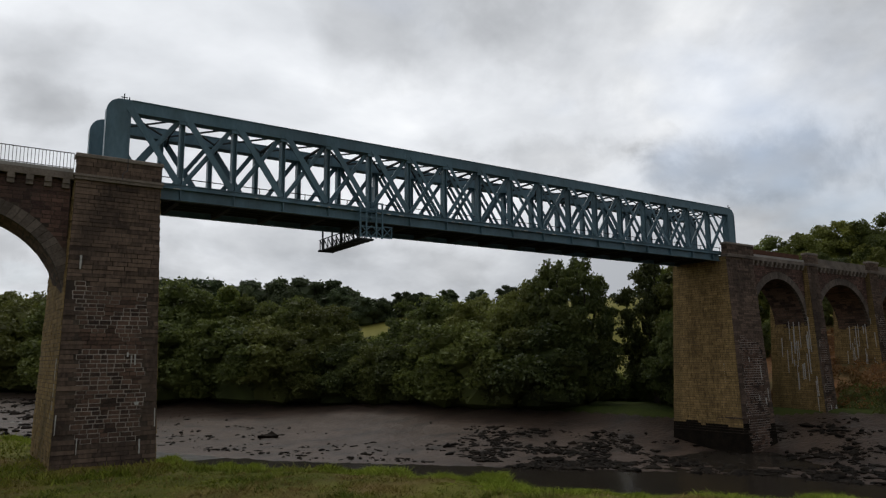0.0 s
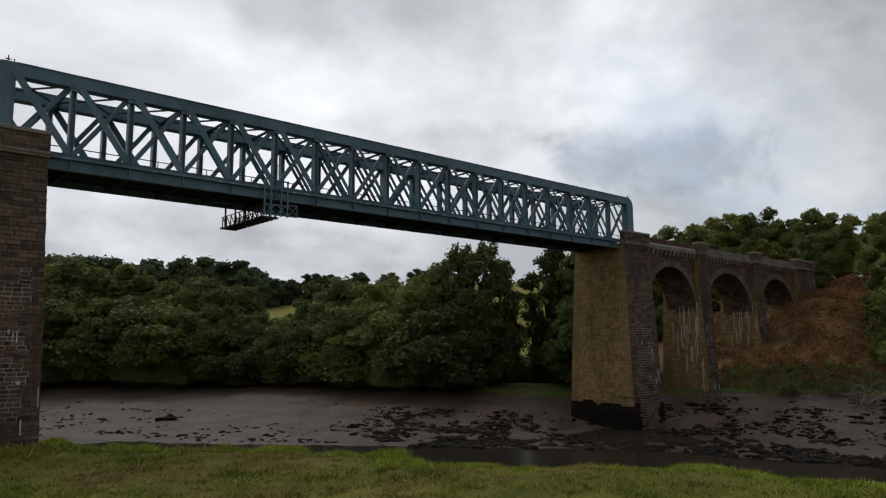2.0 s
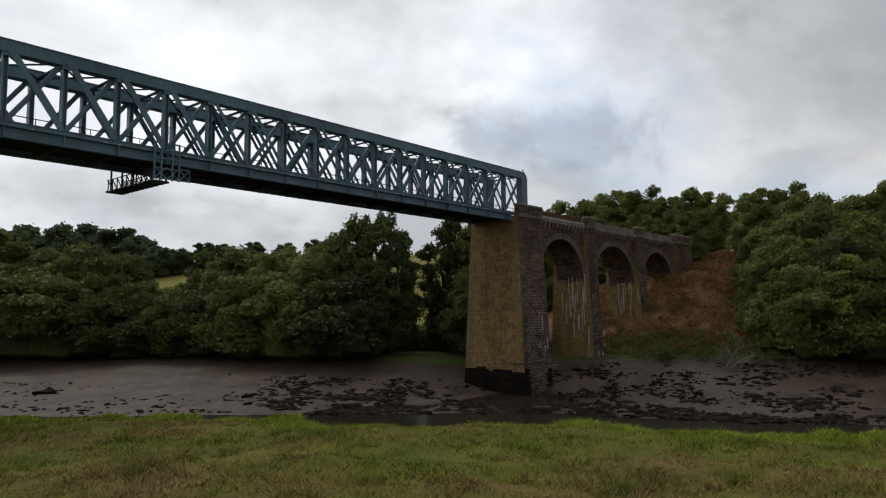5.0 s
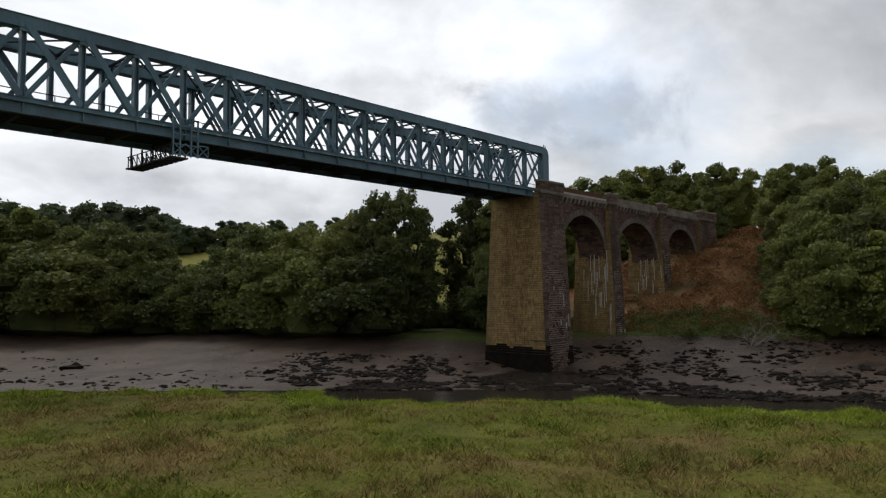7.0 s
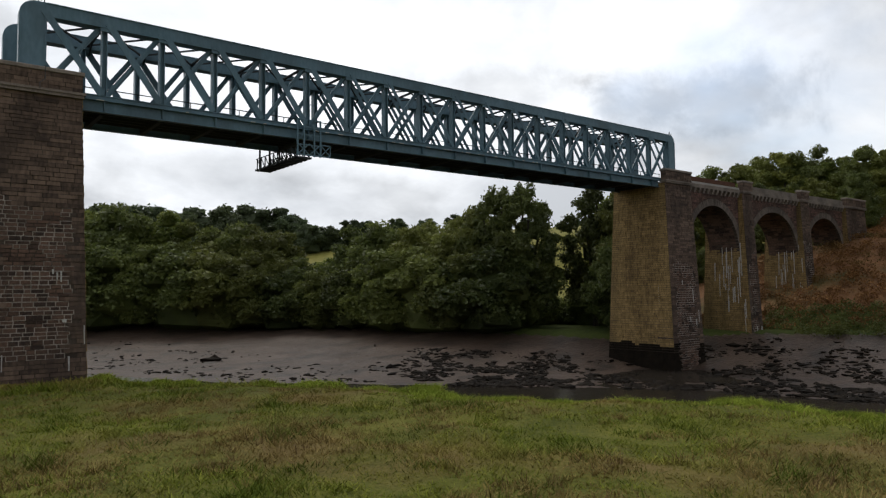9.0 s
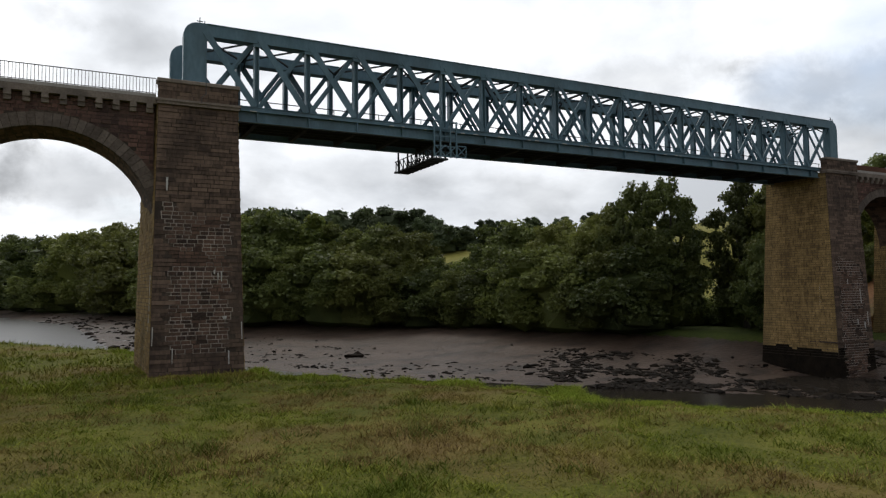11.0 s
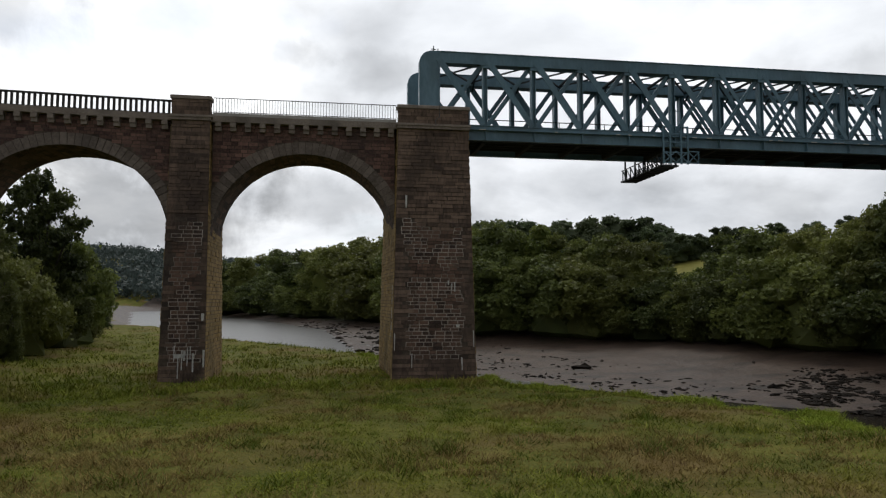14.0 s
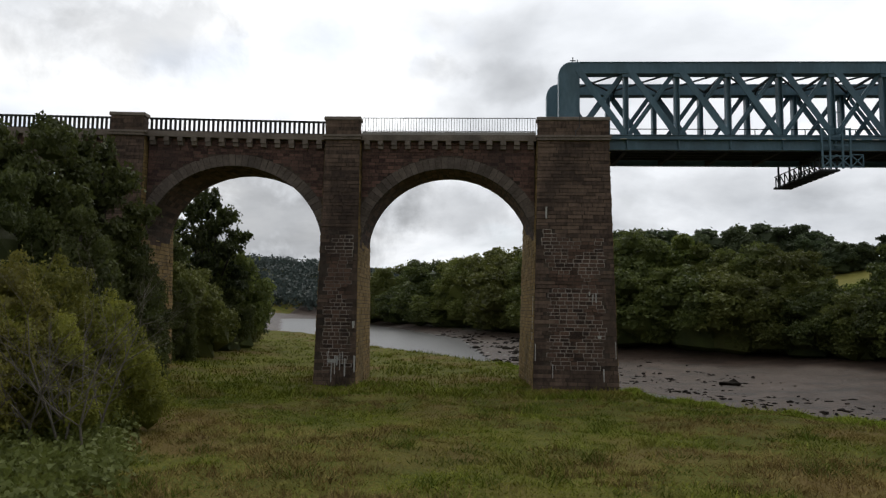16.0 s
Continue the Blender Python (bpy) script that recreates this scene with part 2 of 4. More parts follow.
# far-bank grass, its colour darkened for the shade of the trees above
SHADED_GRASS = material("bank_grass_tree_shade_in_colour", (0.03, 0.045, 0.012), (0.075, 0.09, 0.022), 0.3, 2.5, 0.95, 0.6, dist=0.1, gloss=0.1)
KERB = material("pale_concrete_kerb", (0.27, 0.25, 0.23), (0.42, 0.40, 0.37), 0.8, 8, 0.9, 0.2)
RAIL = material("galvanised_railing", (0.055, 0.052, 0.052), (0.095, 0.09, 0.088), 1, 8, 0.6, 0.1)
IRON = material("dark_iron_railing", (0.02, 0.018, 0.017), (0.04, 0.036, 0.034), 1, 8, 0.7, 0.1)
RUST = material("rusty_brown_sheeting", (0.07, 0.03, 0.018), (0.13, 0.06, 0.035), 0.8, 8, 0.9, 0.2)
GRASS = material("salt_marsh_turf", (0.045, 0.056, 0.009), (0.16, 0.152, 0.029), 0.3, 6, 0.95, 0.8, stain=(0.15, 0.098, 0.04), stain_scale=0.13, stain_amount=0.8, dist=0.12, gloss=0.1)
BLADE = material("marsh_grass_blades", (0.088, 0.125, 0.012), (0.255, 0.27, 0.039), 0.22, 1.4, 0.9, 0.0, per="island", spread=0.24, stain=(0.25, 0.165, 0.062), stain_scale=0.13, stain_amount=0.7, gloss=0.15)
MUD = material("wet_brown_mud", (0.032, 0.021, 0.015), (0.088, 0.060, 0.045), 0.12, 1.6, 0.5, 0.9, stain=(0.020, 0.015, 0.012), stain_scale=0.22, stain_amount=0.8, dist=0.15, gloss=0.16, stretch=(1, 1.6, 1))
# woodland floor with the shade under the crowns put into its colour
WOODFLOOR = material("woodland_floor_shade_in_colour", (0.02, 0.022, 0.01), (0.05, 0.05, 0.02), 0.2, 2, 0.95, 0.5, dist=0.1)
FIELD = material("ripe_meadow", (0.13, 0.125, 0.022), (0.20, 0.18, 0.036), 0.05, 0.6, 0.95, 0.3)
BRACKEN = material("dead_bracken_slope", (0.10, 0.05, 0.022), (0.225, 0.106, 0.042), 0.2, 2.2, 0.95, 0.8, stain=(0.05, 0.06, 0.015), stain_scale=0.12, stain_amount=0.7, dist=0.2)
LEAF = foliage("oak_foliage", (0.042, 0.063, 0.017), (0.175, 0.212, 0.056), (0.175, 0.175, 0.04), 0.4)
LEAF_LIGHT = foliage("light_ash_foliage", (0.06, 0.096, 0.017), (0.23, 0.265, 0.055), (0.22, 0.215, 0.05), 0.4)
LEAF_DARK = foliage("dark_holm_foliage", (0.028, 0.044, 0.013), (0.115, 0.14, 0.036), (0.10, 0.105, 0.03), 0.4)
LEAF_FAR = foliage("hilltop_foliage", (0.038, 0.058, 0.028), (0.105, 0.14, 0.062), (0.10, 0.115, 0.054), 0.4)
# distance haze put into the leaf colour: blue-grey with little contrast
DISTANT = foliage("distant_wood_haze_in_colour", (0.04, 0.055, 0.05), (0.058, 0.076, 0.07), (0.052, 0.068, 0.062), 0.3)
FERN = material("rust_bracken_fronds", (0.115, 0.055, 0.02), (0.30, 0.15, 0.052), 0.3, 1.5, 0.9, 0.0, per="island", spread=0.25, stain=(0.06, 0.075, 0.018), stain_scale=0.1, stain_amount=0.8)
BARK = material("grey_brown_bark", (0.03, 0.025, 0.02), (0.08, 0.07, 0.055), 2, 12, 0.9, 0.6)
DRIFT = material("bleached_driftwood", (0.10, 0.088, 0.07), (0.24, 0.21, 0.175), 2, 12, 0.9, 0.5)
WATER = material("grey_tidal_water", (0.03, 0.028, 0.024), (0.045, 0.04, 0.034), 0.3, 1.1, 0.3, 1.0, dist=0.14, gloss=0.5)
# silty water; dark reflections of trees put into its colour, gloss held low
CREEK = material("silty_creek_water_dark_reflections", (0.016, 0.013, 0.010), (0.03, 0.025, 0.02), 0.3, 1.1, 0.2, 0.25, dist=0.08, gloss=0.03)
FERN_GREEN = foliage("green_fern_fronds", (0.09, 0.135, 0.022), (0.24, 0.30, 0.075), (0.24, 0.26, 0.07))
BLADE_EDGE = material("bright_bank_grass", (0.145, 0.205, 0.016), (0.33, 0.385, 0.054), 0.3, 1.5, 0.9, 0.0, per="island", spread=0.2, gloss=0.15)
# both pier flanks: paler and more ochre than the fronts
FLANK_STONE = material("ochre_flank_stone", (0.135, 0.09, 0.036), (0.42, 0.285, 0.118), 0.3, 5, 0.9, 0.6, per="island", spread=0.13, stain=(0.095, 0.072, 0.034), stain_scale=0.3, stain_amount=0.8, stretch=(1, 1, 0.22))
SPANDREL = material("red_brown_rubble_stone", (0.055, 0.032, 0.028), (0.185, 0.105, 0.082), 0.5, 6, 0.9, 0.7, per="island", spread=0.34, stain=(0.04, 0.03, 0.028), stain_scale=0.25, stain_amount=0.6)
LEAF_WILLOW = foliage("olive_willow_foliage", (0.085, 0.108, 0.014), (0.31, 0.315, 0.052), (0.27, 0.23, 0.055), 0.4)
DRY = material("dry_marsh_grass", (0.135, 0.096, 0.03), (0.33, 0.25, 0.09), 0.3, 1.6, 0.9, 0.0, per="island", spread=0.3, stain=(0.13, 0.15, 0.03), stain_scale=0.35, stain_amount=0.7, gloss=0.12)
STRAW = material("dead_brown_stalks", (0.10, 0.06, 0.025), (0.24, 0.16, 0.07), 0.5, 3, 0.9, 0.0, per="island", spread=0.3)
BLADE_DARK = material("rank_dark_grass", (0.055, 0.085, 0.008), (0.13, 0.155, 0.022), 0.3, 1.5, 0.9, 0.0, per="island", spread=0.25, gloss=0.15)

# ---- building helpers ----
def world_of(ob):
    return Matrix.Translation(ob.location) if ob.type == "EMPTY" else Matrix.Identity(4)


def thing(name, at, label, category, group="", kind=""):
    ob = new(name)
    ob.location, ob.empty_display_size = at, 0.5
    return tagged(ob, label, category, group, kind)


def link_mesh(name, mesh, mat, parent, label=""):
    mesh.materials.append(mat) if not mesh.materials else None
    ob = new(name, mesh)
    if parent is not None:
        ob.parent = parent
        ob.matrix_parent_inverse = world_of(parent).inverted()
    return tagged(ob, label)


def part(name, bm, mat, parent=None, label=""):
    me = bpy.data.meshes.new(name)
    bm.normal_update()
    bm.to_mesh(me)
    bm.free()
    return link_mesh(name, me, mat, parent, label)


def raw(name, verts, faces, mat, parent=None, label="", smooth=False):
    me = bpy.data.meshes.new(name)
    me.from_pydata(verts, [], faces)
    if smooth:
        me.polygons.foreach_set("use_smooth", [True] * len(me.polygons))
    me.update()
    return link_mesh(name, me, mat, parent, label)


def box(bm, x0, x1, y0, y1, z0, z1):
    v = [bm.verts.new(p) for p in ((x0, y0, z0), (x1, y0, z0), (x1, y1, z0), (x0, y1, z0), (x0, y0, z1), (x1, y0, z1), (x1, y1, z1), (x0, y1, z1))]
    for f in ((3, 2, 1, 0), (4, 5, 6, 7), (0, 1, 5, 4), (1, 2, 6, 5), (2, 3, 7, 6), (3, 0, 4, 7)):
        bm.faces.new([v[i] for i in f])


def beam(bm, p, q, w, d, side=(0, 1, 0)):
    """A bar from p to q: w across, d along side."""
    p, q, s = Vector(p), Vector(q), Vector(side)
    a = (q - p).normalized()
    s = (s - a * a.dot(s)).normalized()
    u = a.cross(s)
    v = [bm.verts.new(c + u * (i * w / 2) + s * (j * d / 2)) for c in (p, q) for i, j in ((-1, -1), (1, -1), (1, 1), (-1, 1))]
    for f in ((3, 2, 1, 0), (4, 5, 6, 7), (0, 1, 5, 4), (1, 2, 6, 5), (2, 3, 7, 6), (3, 0, 4, 7)):
        bm.faces.new([v[i] for i in f])


def bars(*items):
    bm = bmesh.new()
    for it in items:
        (box if len(it) == 6 else beam)(bm, *it)
    return bm


def extrude_xz(bm, outline, y0, y1):
    """A solid from an outline of (x, z), between two y."""
    a = [bm.verts.new((x, y0, z)) for x, z in outline]
    b = [bm.verts.new((x, y1, z)) for x, z in outline]
    n = len(a)
    bm.faces.new(a)
    bm.faces.new(b[::-1])
    for i in range(n):
        bm.faces.new((a[(i + 1) % n], a[i], b[i], b[(i + 1) % n]))


class Blocks:
    """Collects squared stones as five-sided boxes."""
    def __init__(self):
        self.v, self.f = [], []

    def add(self, c, n, proud):
        """c: four corners on the wall, n: outward normal."""
        k = len(self.v)
        n = Vector(n)
        mid = sum((Vector(p) for p in c), Vector()) / 4
        self.v += [tuple(Vector(p) - n * 0.03) for p in c]
        self.v += [tuple(Vector(p) + (mid - Vector(p)) * 0.03 + n * proud) for p in c]
        self.f += [(k + 4, k + 5, k + 6, k + 7)] + [(k + i, k + (i + 1) % 4, k + 4 + (i + 1) % 4, k + 4 + i) for i in range(4)]


def lay(quad, normal, course, length, rng, keep=None, joint=0.036, proud=(0.006, 0.045)):
    """Stones in courses over a quad (lower a, lower b, upper b, upper a); yields corners and how far each stands proud."""
    a, b, c, d = (Vector(p) for p in quad)
    rows = max(1, round((d - a).length / course))
    cuts = [0.0]
    for i in range(rows):
        cuts.append(cuts[-1] + rng.uniform(0.8, 1.2))
    cuts = [x / cuts[-1] for x in cuts]
    for r in range(rows):
        l0, l1 = a.lerp(d, cuts[r]), b.lerp(c, cuts[r])
        u0, u1 = a.lerp(d, cuts[r + 1]), b.lerp(c, cuts[r + 1])
        run, w = 0.0, (l1 - l0).length
        ends = [0.0]
        while run < w - 0.25:
            run += rng.uniform(*length)
            ends.append(min(run / w, 1.0))
        ends[-1] = 1.0
        gv = joint / (d - a).length * rows / 2 * 1.0
        for s0, s1 in zip(ends, ends[1:]):
            g = joint / w / 2
            q = [l0.lerp(l1, s0 + g), l0.lerp(l1, s1 - g), u0.lerp(u1, s1 - g), u0.lerp(u1, s0 + g)]
            q = [q[0].lerp(q[3], gv), q[1].lerp(q[2], gv), q[2].lerp(q[1], gv), q[3].lerp(q[0], gv)]
            mid = (q[0] + q[2]) / 2
            if keep is None or keep(mid):
                yield q, rng.uniform(*proud)


def wall_of(quads, course, length, rng, keep=None, joint=0.03):
    bl = Blocks()
    for quad, nrm in quads:
        for q, pr in lay(quad, nrm, course, length, rng, keep, joint):
            bl.add(q, nrm, pr)
    return bl


# ---- the lie of the land ----
def table(pairs):
    ys, xs = zip(*sorted(pairs))
    return lambda y: np.interp(y, ys, xs)


BANK = table([(430, -150), (300, -115), (128, -60), (108, -43), (60, -24), (37, -10), (24, -2.4), (-1, 4.4), (-6, 7.6), (-10.3, 11.4), (-17, 15.8), (-19.5, 16.6), (-24, 15.8), (-26.3, 17.2), (-28.5, 20), (-30.2, 23.2), (-34.9, 25.0), (-38.5, 25.2), (-42, 27.6), (-45.6, 29.2), (-70, 38), (-150, 62)])
LOW = table([(430, -100), (300, -62), (128, -12), (60, -4), (42, 8), (26, 18), (9, 34), (-4, 45), (-12, 52), (-28, 57), (-38, 63), (-70, 75), (-150, 100)])
SHORE = table([(430, -95), (262, -44), (160, -6), (120, 12), (91, 27), (70, 56), (38, 62), (24, 65), (14, 70), (-2, 84), (-20, 93), (-45, 98), (-70, 108), (-150, 135)])


def step(e0, e1, x):
    t = np.clip((x - e0) / (e1 - e0), 0, 1)
    return t * t * (3 - 2 * t)


def waves(x, y, s, k):
    return np.sin(x * s * 1.3 + k) * np.cos(y * s * 0.9 + 2.1 * k) + 0.5 * np.sin((x + y) * s * 2.3 + 3.3 * k) * np.cos((x - y) * s * 1.9 + k)


def water_level(y):
    return -5.0 + 2.7 * step(15, 130, y)


def bank_edge(y):
    return BANK(y) + 0.3 * np.sin(y * 0.9) + 0.3 * np.sin(y * 2.3 + 1) + 0.15 * np.sin(y * 4.9 + 2)


def land(x, y):
    """Height of the ground."""
    x, y = np.asarray(x, float), np.asarray(y, float)
    b, l, s = bank_edge(y), LOW(y), SHORE(y)
    wl_ = water_level(y)
    near = -0.55 + 0.10 * waves(x, y, 0.35, 1) + 0.05 * waves(x, y, 1.1, 4) + 2.2 * step(-22, -60, x) * step(70, 20, y) + 0.25 * step(-8, -25, y - 0 * x)
    near = near + 3.0 * step(-60, -140, x)
    near = near + (-0.42 + 0.22 * waves(x, y, 0.8, 3)) * step(5, 0.5, b - x) + 0.07 * waves(x, y, 0.9, 7) * step(40, 10, np.hypot(x + 7, y + 51) - 0)
    u = np.clip((x - l) / np.maximum(s - l, 1), 0, 1)
    mud = wl_ + 0.05 + (-1.1 - wl_) * u ** 2.4 + 0.12 * waves(x, y, 0.5, 2) * u * (1 - u) * 3 + 0.05 * waves(x, y, 1.7, 5)
    mud = mud - 1.2 * np.exp(-((x - 67) ** 2 + (y - 1) ** 2) / 110.0)
    bed = wl_ - 0.6
    z = np.where(x < b, near, bed)
    fall = step(0, 2.6, x - b)
    z = np.where(x >= b, near * (1 - fall) + bed * fall, z)
    z = np.where(x > l - 2, bed + (mud - bed) * step(-2, 2, x - l), z)
    d = x - s
    rise = -1.1 + 27 * step(8, 165, d) + 10 * step(200, 600, d)
    # the wooded valley side to the east, and the embankment behind the last arches
    east = 24 * step(86, 150, x) * step(95, 20, y) * step(-160, -60, y)
    slope = np.clip((x - 87) * 0.46, 0, 13.5) * step(-26, -4, y) * step(45, 14, y)
    far_side = np.maximum(np.maximum(rise * step(20, 80, y) + -1.1 * (1 - step(20, 80, y)), -1.1 + 0.8 * east), slope - 1.1)
    z = np.where(d > 0, far_side + (mud - far_side) * step(4, 0, d), z)
    hill = 40 * step(420, 800, y) * step(100, -300, x) + 25 * step(350, 700, y)
    return np.maximum(z, hill - 10 + 0 * x) if np.ndim(z) else max(float(z), float(hill - 10))


def axis(lo, hi, fine, far):
    mid = list(np.arange(lo, hi + 1e-6, fine))
    out, stepw, a = [], fine, lo
    while a > -far:
        stepw *= 1.18
        a -= stepw
        out.append(a)
    up, stepw, a = [], fine, hi
    while a < far:
        stepw *= 1.18
        a += stepw
        up.append(a)
    return np.array(out[::-1] + mid + up)


def kind_of_ground(x, y):
    b, l, s = bank_edge(y), LOW(y), SHORE(y)
    k = np.zeros(x.shape, int)
    k[(x > b + 0.5)] = 1
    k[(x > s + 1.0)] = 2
    k[(x > 86) & (y > -30) & (y < 24) & (x > s + 7)] = 3
    # strips at the tree foot that take the shade-darkened grass colour
    k[(x > s - 1.5) & (x < s + 7) & (y > -28) & (y < 6)] = 5
    k[(x > s - 3.0) & (x < s + 18) & (y > 6) & (y < 36)] = 5
    meadow = (x > s + 24) & (x < s + 200) & (y > 18) & (y < 170)
    k[meadow] = 4
    return k


xs, ys = axis(-50, 112, 0.8, 2200), axis(-56, 100, 0.8, 2200)
GX, GY = np.meshgrid(xs, ys)
GZ = land(GX, GY)
nx, ny = len(xs), len(ys)
gm = bpy.data.meshes.new("ground")
idx = np.arange(nx * ny).reshape(ny, nx)
quads = np.stack([idx[:-1, :-1], idx[:-1, 1:], idx[1:, 1:], idx[1:, :-1]], -1).reshape(-1, 4)
gm.from_pydata(np.stack([GX, GY, GZ], -1).reshape(-1, 3).tolist(), [], quads.tolist())
cx, cy = (GX[:-1, :-1] + GX[1:, 1:]) / 2, (GY[:-1, :-1] + GY[1:, 1:]) / 2
for m in (GRASS, MUD, WOODFLOOR, BRACKEN, FIELD, SHADED_GRASS):
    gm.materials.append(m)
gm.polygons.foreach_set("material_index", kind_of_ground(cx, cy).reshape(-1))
gm.polygons.foreach_set("use_smooth", [True] * len(gm.polygons))
gm.update()
tagged(new("ground", gm), "salt marsh meadow, tidal mud banks and wooded valley sides", "ground", kind="structure")

def water_sheet(name, rows, mat, label):
    wv, wf = [], []
    for i, y in enumerate(rows):
        z = float(water_level(y))
        wv += [(float(BANK(y)) - 3, float(y), z), (float(SHORE(y)) + 10, float(y), z)]
        if i:
            wf.append((2 * i - 2, 2 * i - 1, 2 * i + 1, 2 * i))
    tagged(raw(name, wv, wf, mat, smooth=True), label, "water", kind="structure")


water_sheet("creek", np.arange(-150, 31, 5.0), CREEK, "shallow silty creek at the foot of the bank, dark reflections in its colour")
water_sheet("water", np.concatenate([np.arange(30, 140, 5.0), np.arange(140, 700, 40.0)]), WATER, "shallow grey tidal river at low water")

# ---- the masonry viaducts ----
Y0, Y1 = -1.0, 4.3                    # faces of the pier shafts at the top
SPRING, CROWN = 9.2, 15.3
TOP = 17.3                            # underside of the string course
WY0, WY1 = -0.45, 3.95                # faces of the spandrel walls
rs = random.Random(5)


def pier(parent, x0, x1, base, batter=0.4, pieces=False, foot_weed=None, streaks=(), back=Y1, skew=0.0):
    """A battered pier between x0 and x1 at its top, down to base: dressed courses with a field of dark rubble in its front."""
    h = TOP - base
    k = batter * h / 17.7
    f = 0.85 * h / 17.7
    lo = [(x0 - k, Y0 - f, base), (x1 + k, Y0 - f, base), (x1 + k + skew, back + f, base), (x0 - k + skew, back + f, base)]
    hi = [(x0, Y0, TOP), (x1, Y0, TOP), (x1 + skew, back, TOP), (x0 + skew, back, TOP)]
    p = raw("pier", lo + hi, [(3, 2, 1, 0), (4, 5, 6, 7), (0, 1, 5, 4), (1, 2, 6, 5), (2, 3, 7, 6), (3, 0, 4, 7)], MORTAR, parent, "battered schist pier")
    front = [lo[0], lo[1], hi[1], hi[0]]
    mid_x, half = (x0 + x1) / 2, (x1 - x0) / 2

    def field(q):
        """True where the front is rough rubble."""
        n = noise.noise(Vector((q.x * 0.5, 7.0, q.z * 0.35))) * 0.5
        return base + 1.9 < q.z < base + h * 0.6 + 3.5 * n and abs(q.x - mid_x) < half * (0.74 + 0.3 * n)

    def weedy(m):
        return foot_weed is not None and m.z < foot_weed + 0.9 * noise.noise(Vector((m.x * 0.7, m.y * 0.7, 3.0))) + rs.uniform(-0.15, 0.15)

    bl, count, flank, weed, smooth_, joints = Blocks(), 0, Blocks(), Blocks(), Blocks(), Blocks()
    seed = rs.randrange(10000)
    for q, pr in lay(front, (0, -1, 0), 0.27, (0.34, 0.72), random.Random(seed), field, 0.05, (0.024, 0.06)):
        if noise.noise(Vector((q[0].x * 0.8, 2.0, q[0].z * 0.8))) > -0.22:
            m = (q[0] + q[2]) / 2
            joints.add([c + Vector((math.copysign(0.05, c.x - m.x), 0, math.copysign(0.04, c.z - m.z))) for c in q], (0, -1, 0), 0.02)
        if pieces and count < 300:
            one = Blocks()
            one.add(q, (0, -1, 0), pr)
            raw("stone", one.v, one.f, STONE_PIECE, p)
            count += 1
        else:
            bl.add(q, (0, -1, 0), pr)
    for q, pr in lay(front, (0, -1, 0), 0.27, (0.55, 1.5), random.Random(seed), lambda m: not field(m), 0.03, (0.0, 0.075)):
        if weedy(q[0]):
            weed.add(q, (0, -1, 0), pr + 0.02)
        else:
            smooth_.add(q, (0, -1, 0), pr)
    for quad, nrm in (([lo[1], lo[2], hi[2], hi[1]], (1, 0, 0)), ([lo[3], lo[0], hi[0], hi[3]], (-1, 0, 0))):
        for q, pr in lay(quad, nrm, 0.27, (0.4, 1.1), rs, None, 0.03, (0.0, 0.06)):
            if weedy(q[0]):
                weed.add(q, nrm, pr + 0.02)
            else:
                flank.add(q, nrm, pr)
    if joints.v:
        tagged(raw("pointing", joints.v, joints.f, PALE_MORTAR, p, "pale lime pointing"), kind="stuff")
    if bl.v:
        tagged(raw("rubble", bl.v, bl.f, STONE, p, "dark rubble with pale joints"), kind="stuff")
    tagged(raw("stonework", smooth_.v, smooth_.f, DRESSED, p), kind="stuff")
    tagged(raw("stonework", flank.v, flank.f, FLANK_STONE, p, "ochre flank stonework"), kind="stuff")
    if weed.v:
        t = (TOP - foot_weed + 0.9) / h
        e = 0.02
        up = [(x0 - k * t - e, Y0 - f * t - e), (x1 + k * t + e, Y0 - f * t - e), (x1 + k * t + e + skew, back + f * t + e), (x0 - k * t - e + skew, back + f * t + e)]
        dn = [(x + math.copysign(e, x - (x0 + x1) / 2), y + math.copysign(e, y - 1.6), z) for x, y, z in lo]
        raw("weed_coat", dn + [(x, y, foot_weed - 0.9) for x, y in up], [(4, 5, 6, 7), (0, 1, 5, 4), (1, 2, 6, 5), (2, 3, 7, 6), (3, 0, 4, 7)], WEED, p, "black slime over the footing")
        tagged(raw("weed_skirt", weed.v, weed.f, WEED, p, "black weed-covered footing"), kind="stuff")
    lime(p, x0, x1, base, k, f, h, streaks)
    return p


def lime(p, x0, x1, base, k, f, h, streaks):
    """White lime runs: (face, across 0 to 1, top, length, width)."""
    for face, u, z, ln, w in streaks:
        t0, t1 = (TOP - z) / h, (TOP - z + ln) / h
        q = []
        for t, s in ((t1, -0.35), (t1, 0.35), (t0, 0.5), (t0, -0.5)):
            if face == "front":
                q.append(Vector((x0 - k * t + (x1 - x0 + 2 * k * t) * u + w * s, Y0 - f * t, TOP - t * h)))
            else:
                x = x0 - k * t if face == "west" else x1 + k * t
                s = -s if face == "west" else s
                q.append(Vector((x, Y0 - f * t + (Y1 - Y0 + 2 * f * t) * u + w * s, TOP - t * h)))
        o = Blocks()
        o.add(q, {"front": (0, -1, 0), "west": (-1, 0, 0), "east": (1, 0, 0)}[face], 0.085)
        raw("lime_run", o.v, o.f, LIME, p)


